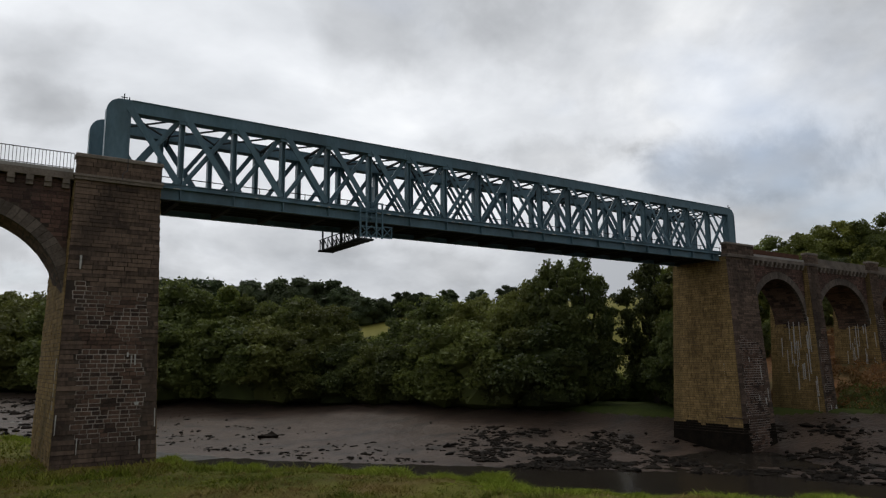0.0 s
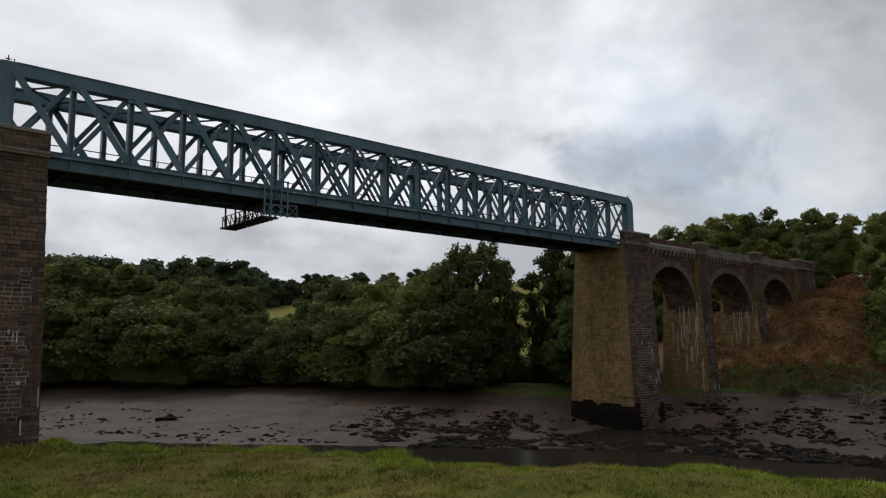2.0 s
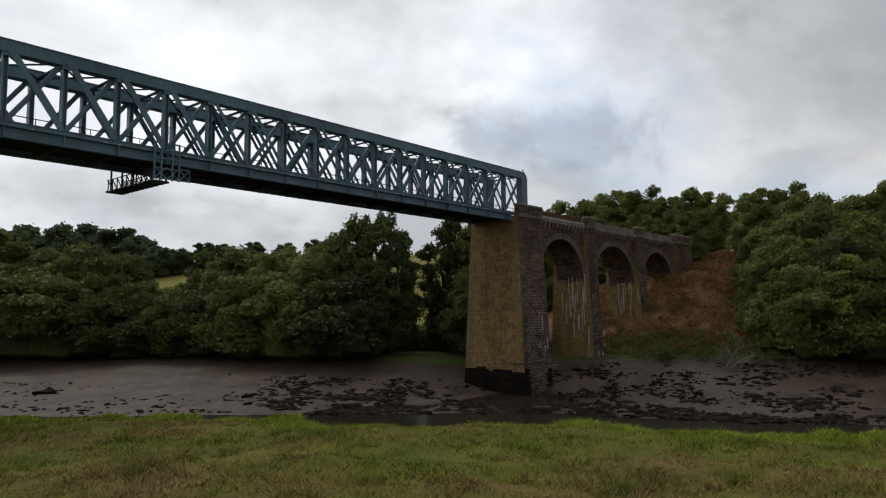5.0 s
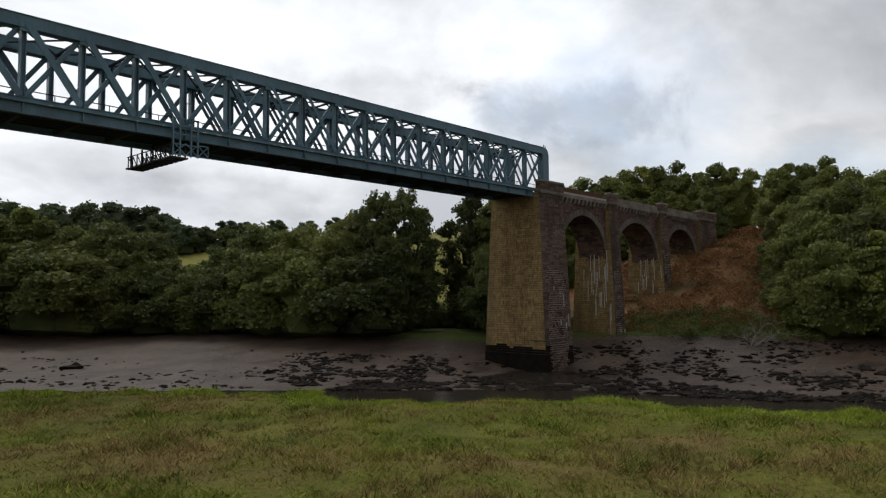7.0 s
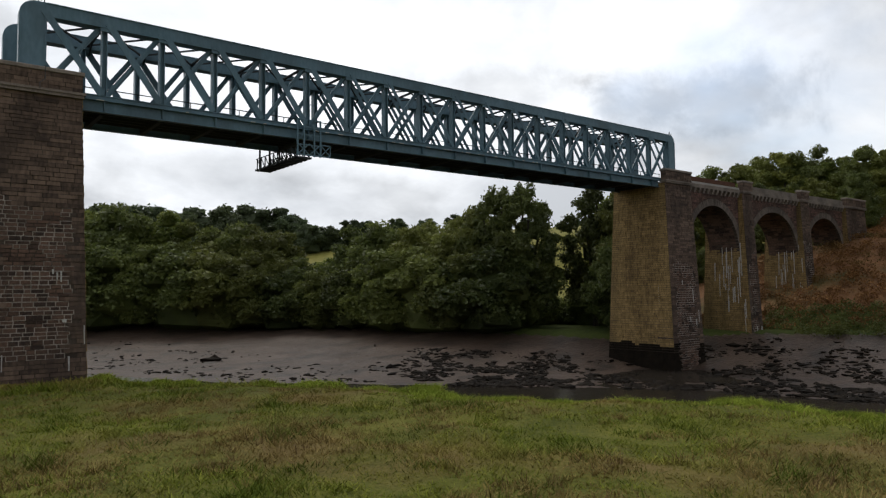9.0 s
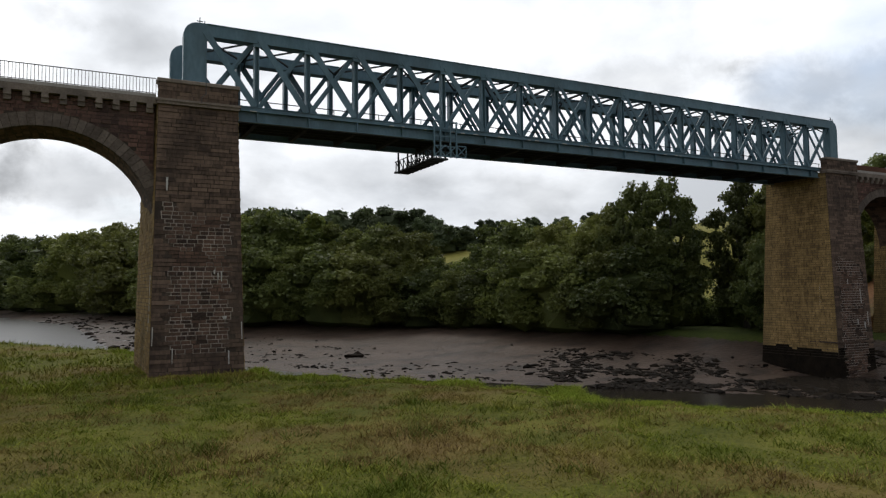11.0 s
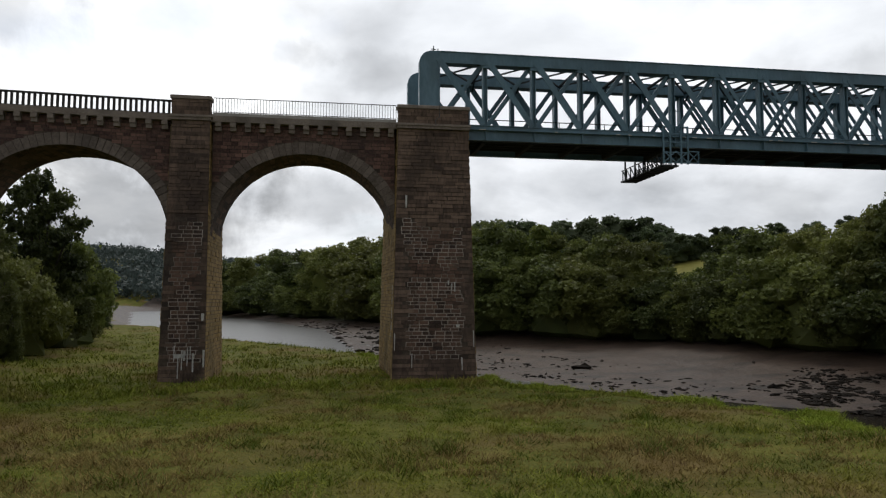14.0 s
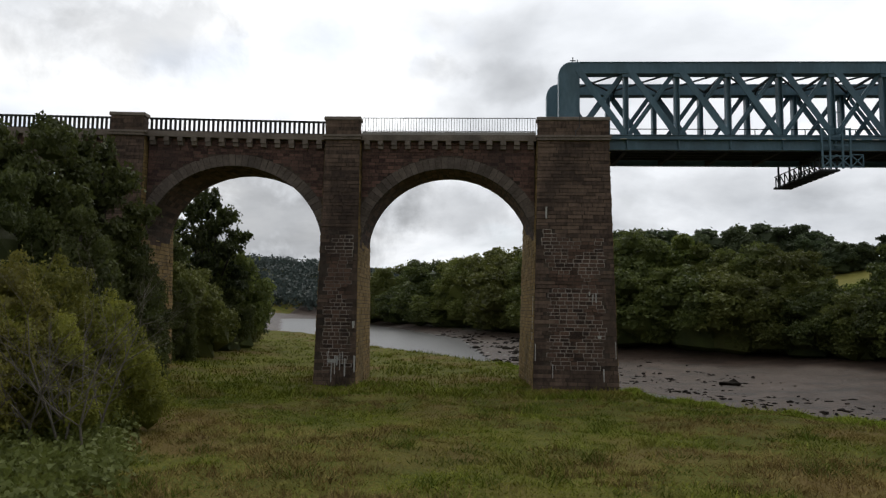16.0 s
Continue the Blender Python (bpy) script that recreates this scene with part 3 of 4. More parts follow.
def cap(parent, x0, x1, back=Y1):
    """String course, parapet block and coping over a pier."""
    for y0, y1 in ((Y0 - 0.2, Y0 + 0.55), (back - 0.55, back + 0.2)):
        bm = bars((x0 - 0.08, x1 + 0.08, y0 - 0.06, y1 + 0.06, TOP + 0.002, TOP + 0.2), (x0 - 0.16, x1 + 0.16, y0 - 0.14, y1 + 0.14, TOP + 0.2, TOP + 0.36))
        part("string_course", bm, COPING, parent)
        b = part("parapet_block", bars((x0 + 0.02, x1 - 0.02, y0, y1, TOP + 0.36, TOP + 1.45)), MORTAR, parent)
        n = (0, -1, 0)
        c = [(x0 + 0.02, y0, TOP + 0.37), (x1 - 0.02, y0, TOP + 0.37), (x1 - 0.02, y0, TOP + 1.44), (x0 + 0.02, y0, TOP + 1.44)]
        e = [(x0 + 0.02, y1, TOP + 0.37), (x0 + 0.02, y0, TOP + 0.37), (x0 + 0.02, y0, TOP + 1.44), (x0 + 0.02, y1, TOP + 1.44)]
        g = [(x1 - 0.02, y0, TOP + 0.37), (x1 - 0.02, y1, TOP + 0.37), (x1 - 0.02, y1, TOP + 1.44), (x1 - 0.02, y0, TOP + 1.44)]
        bl = wall_of([(c, n), (e, (-1, 0, 0)), (g, (1, 0, 0))], 0.27, (0.6, 1.4), rs, None, 0.018)
        tagged(raw("stonework", bl.v, bl.f, DRESSED, b), kind="stuff")
        bm = bars((x0 - 0.1, x1 + 0.1, y0 - 0.1, y1 + 0.1, TOP + 1.45, TOP + 1.72))
        bmesh.ops.bevel(bm, geom=bm.edges[:], offset=0.04, segments=1, affect="EDGES")
        part("coping", bm, COPING, parent)


def arch(parent, xa, xb, spring=SPRING, crown=CROWN):
    """Spandrel walls and barrel between two piers whose faces at the springing are xa and xb."""
    c, r, rise = (xa + xb) / 2, (xb - xa) / 2, crown - spring
    n = 40
    pts = [(c - r * math.cos(math.pi * i / n), spring + rise * math.sin(math.pi * i / n)) for i in range(n + 1)]
    v, f = [], []
    for x, z in pts:
        v += [(x, WY0, z), (x, WY1, z), (x, WY0, TOP), (x, WY1, TOP)]
    for i in range(n):
        a, b = 4 * i, 4 * i + 4
        f += [(a, b, b + 2, a + 2), (b + 1, a + 1, a + 3, b + 3), (b, a, a + 1, b + 1), (a + 2, b + 2, b + 3, a + 3)]
    wall = raw("arch_wall", v, f, MORTAR, parent, "round-arched spandrel wall of schist rubble")
    keep = lambda p: ((p.x - c) / (r + 0.9)) ** 2 + (max(p.z - spring, 0) / (rise + 0.9)) ** 2 > 1 and p.z > spring
    face = [(xa + 0.02, WY0, spring), (xb - 0.02, WY0, spring), (xb - 0.02, WY0, TOP - 0.02), (xa + 0.02, WY0, TOP - 0.02)]
    bl = wall_of([(face, (0, -1, 0))], 0.25, (0.35, 0.75), rs, keep)
    tagged(raw("stonework", bl.v, bl.f, SPANDREL, wall), kind="stuff")
    # ring of wedge stones
    k = 46
    for i in range(k):
        t0, t1 = math.pi * (i + 0.04) / k, math.pi * (i + 0.96) / k
        pr = rs.uniform(0.03, 0.06)
        o = []
        for y in (WY0 + 0.3, WY0 - pr):
            for rr, t in ((0.0, t1), (0.0, t0), (0.86, t0), (0.86, t1)):
                o.append((c - (r + rr) * math.cos(t), y, spring + (rise + rr) * math.sin(t)))
        raw("voussoir", o, [(7, 6, 5, 4), (0, 1, 5, 4), (1, 2, 6, 5), (2, 3, 7, 6), (3, 0, 4, 7)], VOUSSOIR, wall)
    # soffit courses of the barrel
    so = Blocks()
    for i in range(k):
        t0, t1 = math.pi * (i + 0.05) / k, math.pi * (i + 0.95) / k
        tm = (t0 + t1) / 2
        y = WY0 + 0.35
        while y < WY1 - 0.3:
            y2 = min(y + rs.uniform(0.5, 1.0), WY1)
            q = [(c - r * math.cos(t), yy, spring + rise * math.sin(t)) for t, yy in ((t0, y), (t1, y), (t1, y2 - 0.02), (t0, y2 - 0.02))]
            so.add([Vector(p) for p in q], (math.cos(tm), 0, -math.sin(tm)), rs.uniform(0.0, 0.02))
            y = y2
    tagged(raw("soffit_stones", so.v, so.f, STONE, wall), kind="stuff")
    return wall


def cornice(parent, xa, xb):
    """Corbels and the projecting course along the top of an arch."""
    part("cornice", bars((xa, xb, WY0 - 0.42, WY0 + 0.5, TOP + 0.02, TOP + 0.45)), COPING, parent)
    part("cornice", bars((xa, xb, WY1 - 0.5, WY1 + 0.42, TOP + 0.02, TOP + 0.45)), COPING, parent)
    part("deck_slab", bars((xa, xb, WY0 + 0.5, WY1 - 0.5, TOP + 0.02, TOP + 0.38)), KERB, parent)
    n = max(3, round((xb - xa) / 1.02))
    me = None
    for i in range(n):
        x = xa + (xb - xa) * (i + 0.5) / n
        if me is None:
            bm = bars((-0.2, 0.2, -0.4, 0.04, -0.3, 0.02), (-0.2, 0.2, -0.26, 0.04, -0.58, -0.302))
            ob = part("corbel", bm, COPING, parent)
            me = ob.data
        else:
            ob = link_mesh("corbel", me, COPING, parent)
        ob.location = (x, WY0, TOP)


def thin_railing(parent, xa, xb, y, z0, h, gap=0.2):
    r = part("railing", bars((xa, xb, y - 0.025, y + 0.025, z0 + h - 0.05, z0 + h), (xa, xb, y - 0.02, y + 0.02, z0 + 0.08, z0 + 0.12)), RAIL, parent, "pale galvanised bar railing")
    me, n = None, round((xb - xa) / gap)
    for i in range(n + 1):
        if me is None:
            ob = part("bar", bars((-0.016, 0.016, -0.016, 0.016, 0, h - 0.05)), RAIL, r)
            me = ob.data
        else:
            ob = link_mesh("bar", me, RAIL, r)
        ob.location = (xa + (xb - xa) * i / n, y, z0)


def baluster_railing(parent, xa, xb, y, z0, h, gap=0.36):
    r = part("balustrade", bars((xa, xb, y - 0.09, y + 0.09, z0 + h - 0.12, z0 + h), (xa, xb, y - 0.09, y + 0.09, z0, z0 + 0.1)), IRON, parent, "dark cast-iron balustrade")
    me, n = None, round((xb - xa) / gap)
    for i in range(n):
        if me is None:
            ob = part("baluster", bars((-0.085, 0.085, -0.04, 0.04, 0.1, h - 0.12)), IRON, r)
            me = ob.data
        else:
            ob = link_mesh("baluster", me, IRON, r)
        ob.location = (xa + (xb - xa) * (i + 0.5) / n, y, z0)


VOUSSOIR = material("dressed_arch_stone", (0.085, 0.068, 0.056), (0.19, 0.155, 0.13), 0.9, 7, 0.9, 0.4, per="object", spread=0.2, stain=(0.06, 0.05, 0.045), stain_scale=0.4)

west = thing("viaduct", (-18, 2.6, -0.8), "brown schist railway viaduct with round arches and iron railings", "viaduct", kind="structure")
pier(west, -2.85, 2.3, -1.2, pieces=True, back=6.0, skew=-0.4, streaks=[("front", 0.76, 6.2, 0.7, 0.1), ("front", 0.72, 6.1, 0.5, 0.08), ("front", 0.68, 6.3, 0.3, 0.12), ("front", 0.13, 12.4, 0.9, 0.14), ("front", 0.02, 2.6, 1.2, 0.07), ("front", 0.83, 0.9, 0.9, 0.09), ("front", 0.23, 1.2, 1.0, 0.06), ("front", 0.98, 2.8, 1.2, 0.06), ("front", 0.79, 3.2, 0.2, 0.3), ("west", 0.12, 6.0, 3.2, 0.05), ("west", 0.2, 3.5, 1.5, 0.05)])
cap(west, -2.85, 2.3, 6.0)
WEST = [(-18.5, -15.95), (-34.75, -32.2), (-50.6, -48.15), (-66.6, -64.15)]
right = -2.85
for i, (a, b) in enumerate(WEST):
    runs = [("front", u, rs.uniform(0.9, 2.2), rs.uniform(0.5, 1.5), rs.uniform(0.05, 0.13)) for u in (0.33, 0.42, 0.5, 0.55, 0.62, 0.68, 0.74, 0.97)] + [("front", 0.45, 1.3, 0.25, 0.9), ("front", 0.93, 4.0, 0.5, 0.2)]
    pier(west, a, b, -1.4 if i < 2 else 0.2, batter=0.22, streaks=runs if i < 2 else ())
    cap(west, a, b)
    arch(west, b + 0.1, right - 0.18)
    cornice(west, b - 0.0, right - 0.0)
    if i == 0:
        part("kerb", bars((b + 0.12, right - 0.12, WY0 - 0.3, WY0 + 0.2, TOP + 0.452, TOP + 0.7)), KERB, west, "pale concrete kerb")
        thin_railing(west, b + 0.12, right - 0.12, WY0 - 0.1, TOP + 0.7, 1.12)
        thin_railing(west, b + 0.12, right - 0.12, WY1 + 0.1, TOP + 0.452, 1.2)
    else:
        for y in (WY0 - 0.1, WY1 + 0.1):
            baluster_railing(west, b + 0.12, right - 0.12, y, TOP + 0.452, 1.05)
    right = a

# the line climbs gently west of the second pier
def climb(x, z):
    return max(0.0, -18.5 - x) * 0.021 * min(max((z - 2) / 12, 0), 1)


for ob in west.children_recursive:
    if ob.location.length > 0.01:
        ob.location.z += climb(ob.location.x, ob.location.z)
    else:
        for v in ob.data.vertices:
            if v.co.x < -18.5:
                v.co.z += climb(v.co.x, v.co.z)

east = thing("viaduct", (90, 2.6, -3), "brown schist viaduct with arches climbing onto the bracken slope", "viaduct", kind="structure")
pier(east, 65.4, 70.7, -7.0, foot_weed=-2.0, back=6.2, skew=-0.45, streaks=[("west", 0.25, 5.0, 2.4, 0.12), ("west", 0.55, 12.0, 1.6, 0.1), ("west", 0.35, 12.8, 0.6, 0.12), ("west", 0.52, 4.8, 1.2, 0.09), ("front", 0.75, 4.5, 1.6, 0.12), ("front", 0.6, 1.2, 0.6, 0.15), ("front", 0.8, 0.9, 0.7, 0.2), ("front", 0.9, 2.0, 1.5, 0.1), ("front", 0.4, 5.6, 0.6, 0.1)])
cap(east, 65.4, 70.7, 6.2)
part("plinth", bars((64.82, 71.28, -2.03, 7.0, -1.32, -1.14)), DRESSED, east, "projecting stone ledge above the footing")
EAST = [(82.8, 85.25, -4.5), (99.2, 101.7, 1.0), (114.6, 121.9, 5.0)]
left = 70.7
for i, (a, b, z) in enumerate(EAST):
    runs = [("west", rs.uniform(0.06, 0.75), rs.uniform(2, 11), rs.uniform(0.8, 4.6), rs.uniform(0.05, 0.15)) for _ in range(24)] + [("front", rs.uniform(0.1, 0.9), z + rs.uniform(2.6, 4), rs.uniform(0.4, 1.2), 0.13) for _ in range(7)]
    pier(east, a, b, z, batter=0.22, foot_weed=-1.9 if i == 0 else None, streaks=runs if i < 2 else ())
    cap(east, a, b)
    arch(east, left + 0.18, a - 0.1)
    cornice(east, left, a)
    if i == 0:
        part("kerb", bars((left + 0.12, a - 0.12, WY0 - 0.3, WY0 + 0.2, TOP + 0.452, TOP + 0.75)), KERB, east, "pale concrete kerb")
        part("fence_panel", bars((left + 0.12, a - 0.12, WY0 + 0.3, WY0 + 0.36, TOP + 0.452, TOP + 1.5)), RUST, east, "rust-brown sheet fence")
    else:
        part("parapet", bars((left + 0.12, a - 0.12, WY0 - 0.2, WY0 + 0.15, TOP + 0.452, TOP + 1.2)), COPING, east, "dark stone parapet")
    left = b

# ---- the steel truss span ----
D, N = 3.75, 18
ZB, ZT, ZTT = 17.95, 22.55, 23.45
bridge = thing("truss_bridge", (33.75, 2.6, 17.3), "blue-grey painted steel lattice truss railway bridge", "bridge", kind="structure")
XL, XR = -1.25, N * D + 1.1


def post_outline(x0, x1, corner):
    """An end post with one rounded upper corner; corner -1: at x0, +1: at x1."""
    r, o = 0.95, []
    for i in range(9):
        t = math.pi / 2 * i / 8
        o.append((r - r * math.cos(t), ZTT - r + r * math.sin(t)))
    w = x1 - x0
    o = [(0, 17.5)] + o + [(w, ZTT), (w, 17.5)]
    return [(x0 + x, z) for x, z in o][::-1] if corner < 0 else [(x1 - x, z) for x, z in o]


for y, outer in ((0.0, -1), (5.2, 1)):
    SK = -0.35 if y else 0.0            # the far girder stands a little further west
    for x0, x1, cn in ((XL + SK, 0.3 + SK, -1), (XR - 1.4 + SK, XR + SK, 1)):
        bm = bmesh.new()
        extrude_xz(bm, post_outline(x0, x1, cn), y - 0.36, y + 0.36)
        p = part("end_post", bm, STEEL, bridge)
        for xx in (x0 + 0.05, x1 - 0.13):
            part("post_flange", bars((xx, xx + 0.08, y - 0.42, y + 0.42, 17.6, ZT)), STEEL, p)
    part("top_chord", bars((0.3 + SK, XR - 1.4 + SK, y - 0.36, y + 0.36, ZT + 0.06, ZTT - 0.05), (0.3 + SK, XR - 1.4 + SK, y - 0.43, y + 0.43, ZTT - 0.05, ZTT), (0.3 + SK, XR - 1.4 + SK, y - 0.43, y + 0.43, ZT, ZT + 0.06)), STEEL, bridge)
    s = outer
    part("bottom_chord", bars((-1.0, XR - 0.1, y - 0.4, y + 0.4, ZB - 0.06, ZB), (-1.0, XR - 0.1, y + 0.3 * s - 0.03, y + 0.3 * s + 0.03, ZB - 0.34, ZB - 0.06), (-1.0, XR - 0.1, y + 0.36 * s - 0.18, y + 0.36 * s + 0.18, ZB - 0.4, ZB - 0.34)), STEEL, bridge)
    part("plate_girder", bars((2.3, 65.2, y + 0.2 * s - 0.025, y + 0.2 * s + 0.025, 16.86, ZB - 0.4), (2.3, 65.2, y + 0.2 * s - 0.2, y + 0.2 * s + 0.2, 16.8, 16.86)), STEEL, bridge)
    for n in range(1, N):
        x = n * D
        if 2.5 < x < 65:
            bm = bmesh.new()
            extrude_xz(bm, [(x - 0.03, 16.87), (x + 0.03, 16.87), (x + 0.03, ZB - 0.41), (x - 0.03, ZB - 0.41)], min(y + 0.23 * s, y + 0.5 * s), max(y + 0.23 * s, y + 0.5 * s))
            part("knee_bracket", bm, STEEL, bridge)
    for n in range(1, N):
        x = n * D + SK
        v = part("vertical", bars((x - 0.17, x - 0.11, y - 0.26, y + 0.26, ZB, ZT), (x + 0.11, x + 0.17, y - 0.26, y + 0.26, ZB, ZT), (x - 0.11, x + 0.11, y - 0.03, y + 0.03, ZB, ZT)), STEEL, bridge)
        part("gusset", bars((x - 0.32, x + 0.32, y + 0.375 * s - 0.012, y + 0.375 * s + 0.012, ZT - 0.25, ZT + 0.5)), STEEL, v)
    for n in range(N):
        x0, x1 = n * D + 0.28 + SK, (n + 1) * D - 0.28 + SK
        for yy, w in (((y + 0.40 * s, 0.46),) if n < 6 else ((y + 0.40 * s, 0.3), (y - 0.30 * s, 0.3))):
            part("diagonal", bars(((x0 - 0.12, yy, ZT + 0.35), (x1 + 0.1, yy, ZB + 0.02), w, 0.05)), STEEL, bridge)
        part("counter_diagonal", bars(((x0 - 0.1, y + 0.05 * s, ZB + 0.02), (x1 + 0.02, y + 0.05 * s, ZT + 0.05), 0.34 if n < 9 else 0.4, 0.12), ((x0 - 0.1, y + 0.05 * s, ZB + 0.02), (x1 + 0.02, y + 0.05 * s, ZT + 0.05), 0.06, 0.34)), STEEL, bridge)

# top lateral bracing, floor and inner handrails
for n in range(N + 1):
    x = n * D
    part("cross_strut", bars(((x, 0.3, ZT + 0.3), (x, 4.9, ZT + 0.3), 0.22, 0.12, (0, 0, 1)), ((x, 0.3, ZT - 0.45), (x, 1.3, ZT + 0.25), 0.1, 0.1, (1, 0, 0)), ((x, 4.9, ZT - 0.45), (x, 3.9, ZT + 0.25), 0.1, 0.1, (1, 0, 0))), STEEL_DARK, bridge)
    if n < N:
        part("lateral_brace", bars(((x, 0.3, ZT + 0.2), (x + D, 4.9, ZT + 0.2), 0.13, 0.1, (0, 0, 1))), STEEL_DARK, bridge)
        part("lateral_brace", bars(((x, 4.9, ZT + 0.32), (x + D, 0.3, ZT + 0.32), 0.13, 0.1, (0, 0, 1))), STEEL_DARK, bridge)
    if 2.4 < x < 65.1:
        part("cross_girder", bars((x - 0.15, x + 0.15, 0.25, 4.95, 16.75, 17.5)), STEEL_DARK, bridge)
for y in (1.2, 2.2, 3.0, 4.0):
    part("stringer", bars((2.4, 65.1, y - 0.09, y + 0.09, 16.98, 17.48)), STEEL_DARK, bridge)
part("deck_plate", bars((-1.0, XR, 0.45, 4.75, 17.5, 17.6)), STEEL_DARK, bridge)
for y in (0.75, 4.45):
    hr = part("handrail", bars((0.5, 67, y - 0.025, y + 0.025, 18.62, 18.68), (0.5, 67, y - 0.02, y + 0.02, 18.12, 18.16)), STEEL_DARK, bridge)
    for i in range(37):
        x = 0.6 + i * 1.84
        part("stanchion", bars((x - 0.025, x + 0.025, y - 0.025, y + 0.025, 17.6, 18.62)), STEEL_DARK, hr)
# lamp brackets on the end posts
for x in (XL + 1.1, XR - 0.5):
    b = part("finial", bars((x - 0.03, x + 0.03, -0.03, 0.03, ZTT, ZTT + 0.5), (x - 0.2, x + 0.2, -0.02, 0.02, ZTT + 0.2, ZTT + 0.26), (x + 0.3, x + 0.36, -0.03, 0.03, ZTT, ZTT + 0.3)), STEEL_DARK, bridge)

# ---- the inspection traveller slung under the truss ----
gx0, gx1 = 17.6, 19.6
trav = thing("inspection_gantry", (18.6, 2.6, 15.2), "dark steel inspection gantry slung below the truss", "gantry")
for x in (gx0, gx0 + 0.55, gx1 - 0.55, gx1):
    part("hanger", bars((x - 0.06, x + 0.06, -0.85, -0.73, 15.4, 18.35)), STEEL, trav)
for z in (15.5, 16.3, 17.1, 17.75, 18.3):
    part("ladder_rail", bars((gx0, gx1, -0.83, -0.75, z - 0.04, z + 0.04)), STEEL, trav)
for x0, x1 in ((gx0, gx0 + 1.0), (gx0 + 1.0, gx1), (gx1, gx1 + 0.9)):
    part("brace", bars(((x0, -0.8, 15.5), (x1, -0.8, 16.4), 0.07, 0.07)), STEEL, trav)
    part("brace", bars(((x0, -0.8, 16.4), (x1, -0.8, 15.5), 0.07, 0.07)), STEEL, trav)
part("side_frame", bars((gx1, gx1 + 0.9, -0.84, -0.76, 15.46, 15.54), (gx1, gx1 + 0.9, -0.84, -0.76, 16.36, 16.44), (gx1 + 0.84, gx1 + 0.9, -0.84, -0.76, 15.5, 16.4)), STEEL, trav)
part("ladder", bars((gx0 + 1.0, gx0 + 1.04, -0.85, -0.81, 18.0, 19.6), (gx0 + 1.4, gx0 + 1.44, -0.85, -0.81, 18.0, 19.6), (gx0 + 1.0, gx0 + 1.44, -0.85, -0.81, 19.5, 19.56)), STEEL, trav)
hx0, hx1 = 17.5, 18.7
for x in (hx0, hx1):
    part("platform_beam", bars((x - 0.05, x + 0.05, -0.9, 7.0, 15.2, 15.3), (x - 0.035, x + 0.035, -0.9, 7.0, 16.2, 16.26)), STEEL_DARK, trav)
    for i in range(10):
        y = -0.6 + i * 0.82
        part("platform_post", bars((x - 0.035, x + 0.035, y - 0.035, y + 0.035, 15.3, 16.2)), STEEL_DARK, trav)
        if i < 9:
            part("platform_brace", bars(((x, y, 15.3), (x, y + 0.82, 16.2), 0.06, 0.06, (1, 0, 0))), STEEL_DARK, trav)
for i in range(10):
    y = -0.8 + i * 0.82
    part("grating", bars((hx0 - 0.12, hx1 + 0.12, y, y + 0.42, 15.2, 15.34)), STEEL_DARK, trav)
for x, y in ((hx0 + 0.15, 6.6), (hx1 - 0.15, 6.6), (hx1 - 0.15, 4.6)):
    part("hanger", bars((x - 0.06, x + 0.06, y - 0.06, y + 0.06, 15.34, 17.0)), STEEL_DARK, trav)
# pale chips and droppings on the lower chord's lip
rk = random.Random(3)
for i in range(26):
    x, w = rk.uniform(2.6, 50), rk.uniform(0.15, 0.55)
    part("paint_chip", bars((x, x + w, -0.548, -0.5, ZB - 0.402, ZB - 0.338)), LIME, bridge)
# a loose cable over the pier's cap
cable = bars(((0.1, -1.42, TOP + 1.75), (0.12, -1.44, TOP + 0.9), 0.05, 0.04), ((0.12, -1.44, TOP + 0.9), (-0.18, -1.44, TOP + 0.62), 0.05, 0.04), ((-0.18, -1.44, TOP + 0.62), (-0.16, -1.44, TOP + 0.25), 0.05, 0.04))
part("cable", cable, RAIL, west, "pale cable hanging over the coping")

# ---- trees and shrubs ----
def leaves(rng, lobes, count, size, out=0.75, loose=0.17):
    """Leaf sprays scattered over and just inside the lobes: small kinked blades, one island each."""
    area = np.array([r * r for _, r in lobes])
    pick = rng.choice(len(lobes), count, p=area / area.sum())
    c = np.array([l[0] for l in lobes])[pick]
    r = np.array([l[1] for l in lobes])[pick]
    d = rng.normal(size=(count, 3))
    d /= np.linalg.norm(d, axis=1)[:, None]
    d[:, 2] = np.where(d[:, 2] < -0.35, -d[:, 2], d[:, 2])
    rad = r * np.clip(0.93 + loose * rng.normal(size=count), 0.5, 1.6)
    p = c + d * rad[:, None] * np.array([1, 1, 0.92])
    nrm = d * out + rng.normal(size=(count, 3)) * 0.55
    nrm /= np.linalg.norm(nrm, axis=1)[:, None]
    a = np.cross(nrm, rng.normal(size=(count, 3)))
    a /= np.linalg.norm(a, axis=1)[:, None]
    b = np.cross(nrm, a)
    s = size * rng.uniform(0.55, 1.35, count)[:, None]
    k = nrm * s * 0.28
    V = np.stack([p - a * s - k * 0.5, p - b * s * 0.75 + a * s * 0.25 + k * 0.3, p + a * s * 0.8 + b * s * 0.7 - k], 1).reshape(-1, 3)
    F = np.arange(3 * count).reshape(-1, 3)
    return V, F


ICO = bmesh.new()
bmesh.ops.create_icosphere(ICO, subdivisions=1, radius=1)
ICO_V = np.array([v.co[:] for v in ICO.verts])
ICO_F = np.array([[v.index for v in f.verts] for f in ICO.faces])
ICO.free()


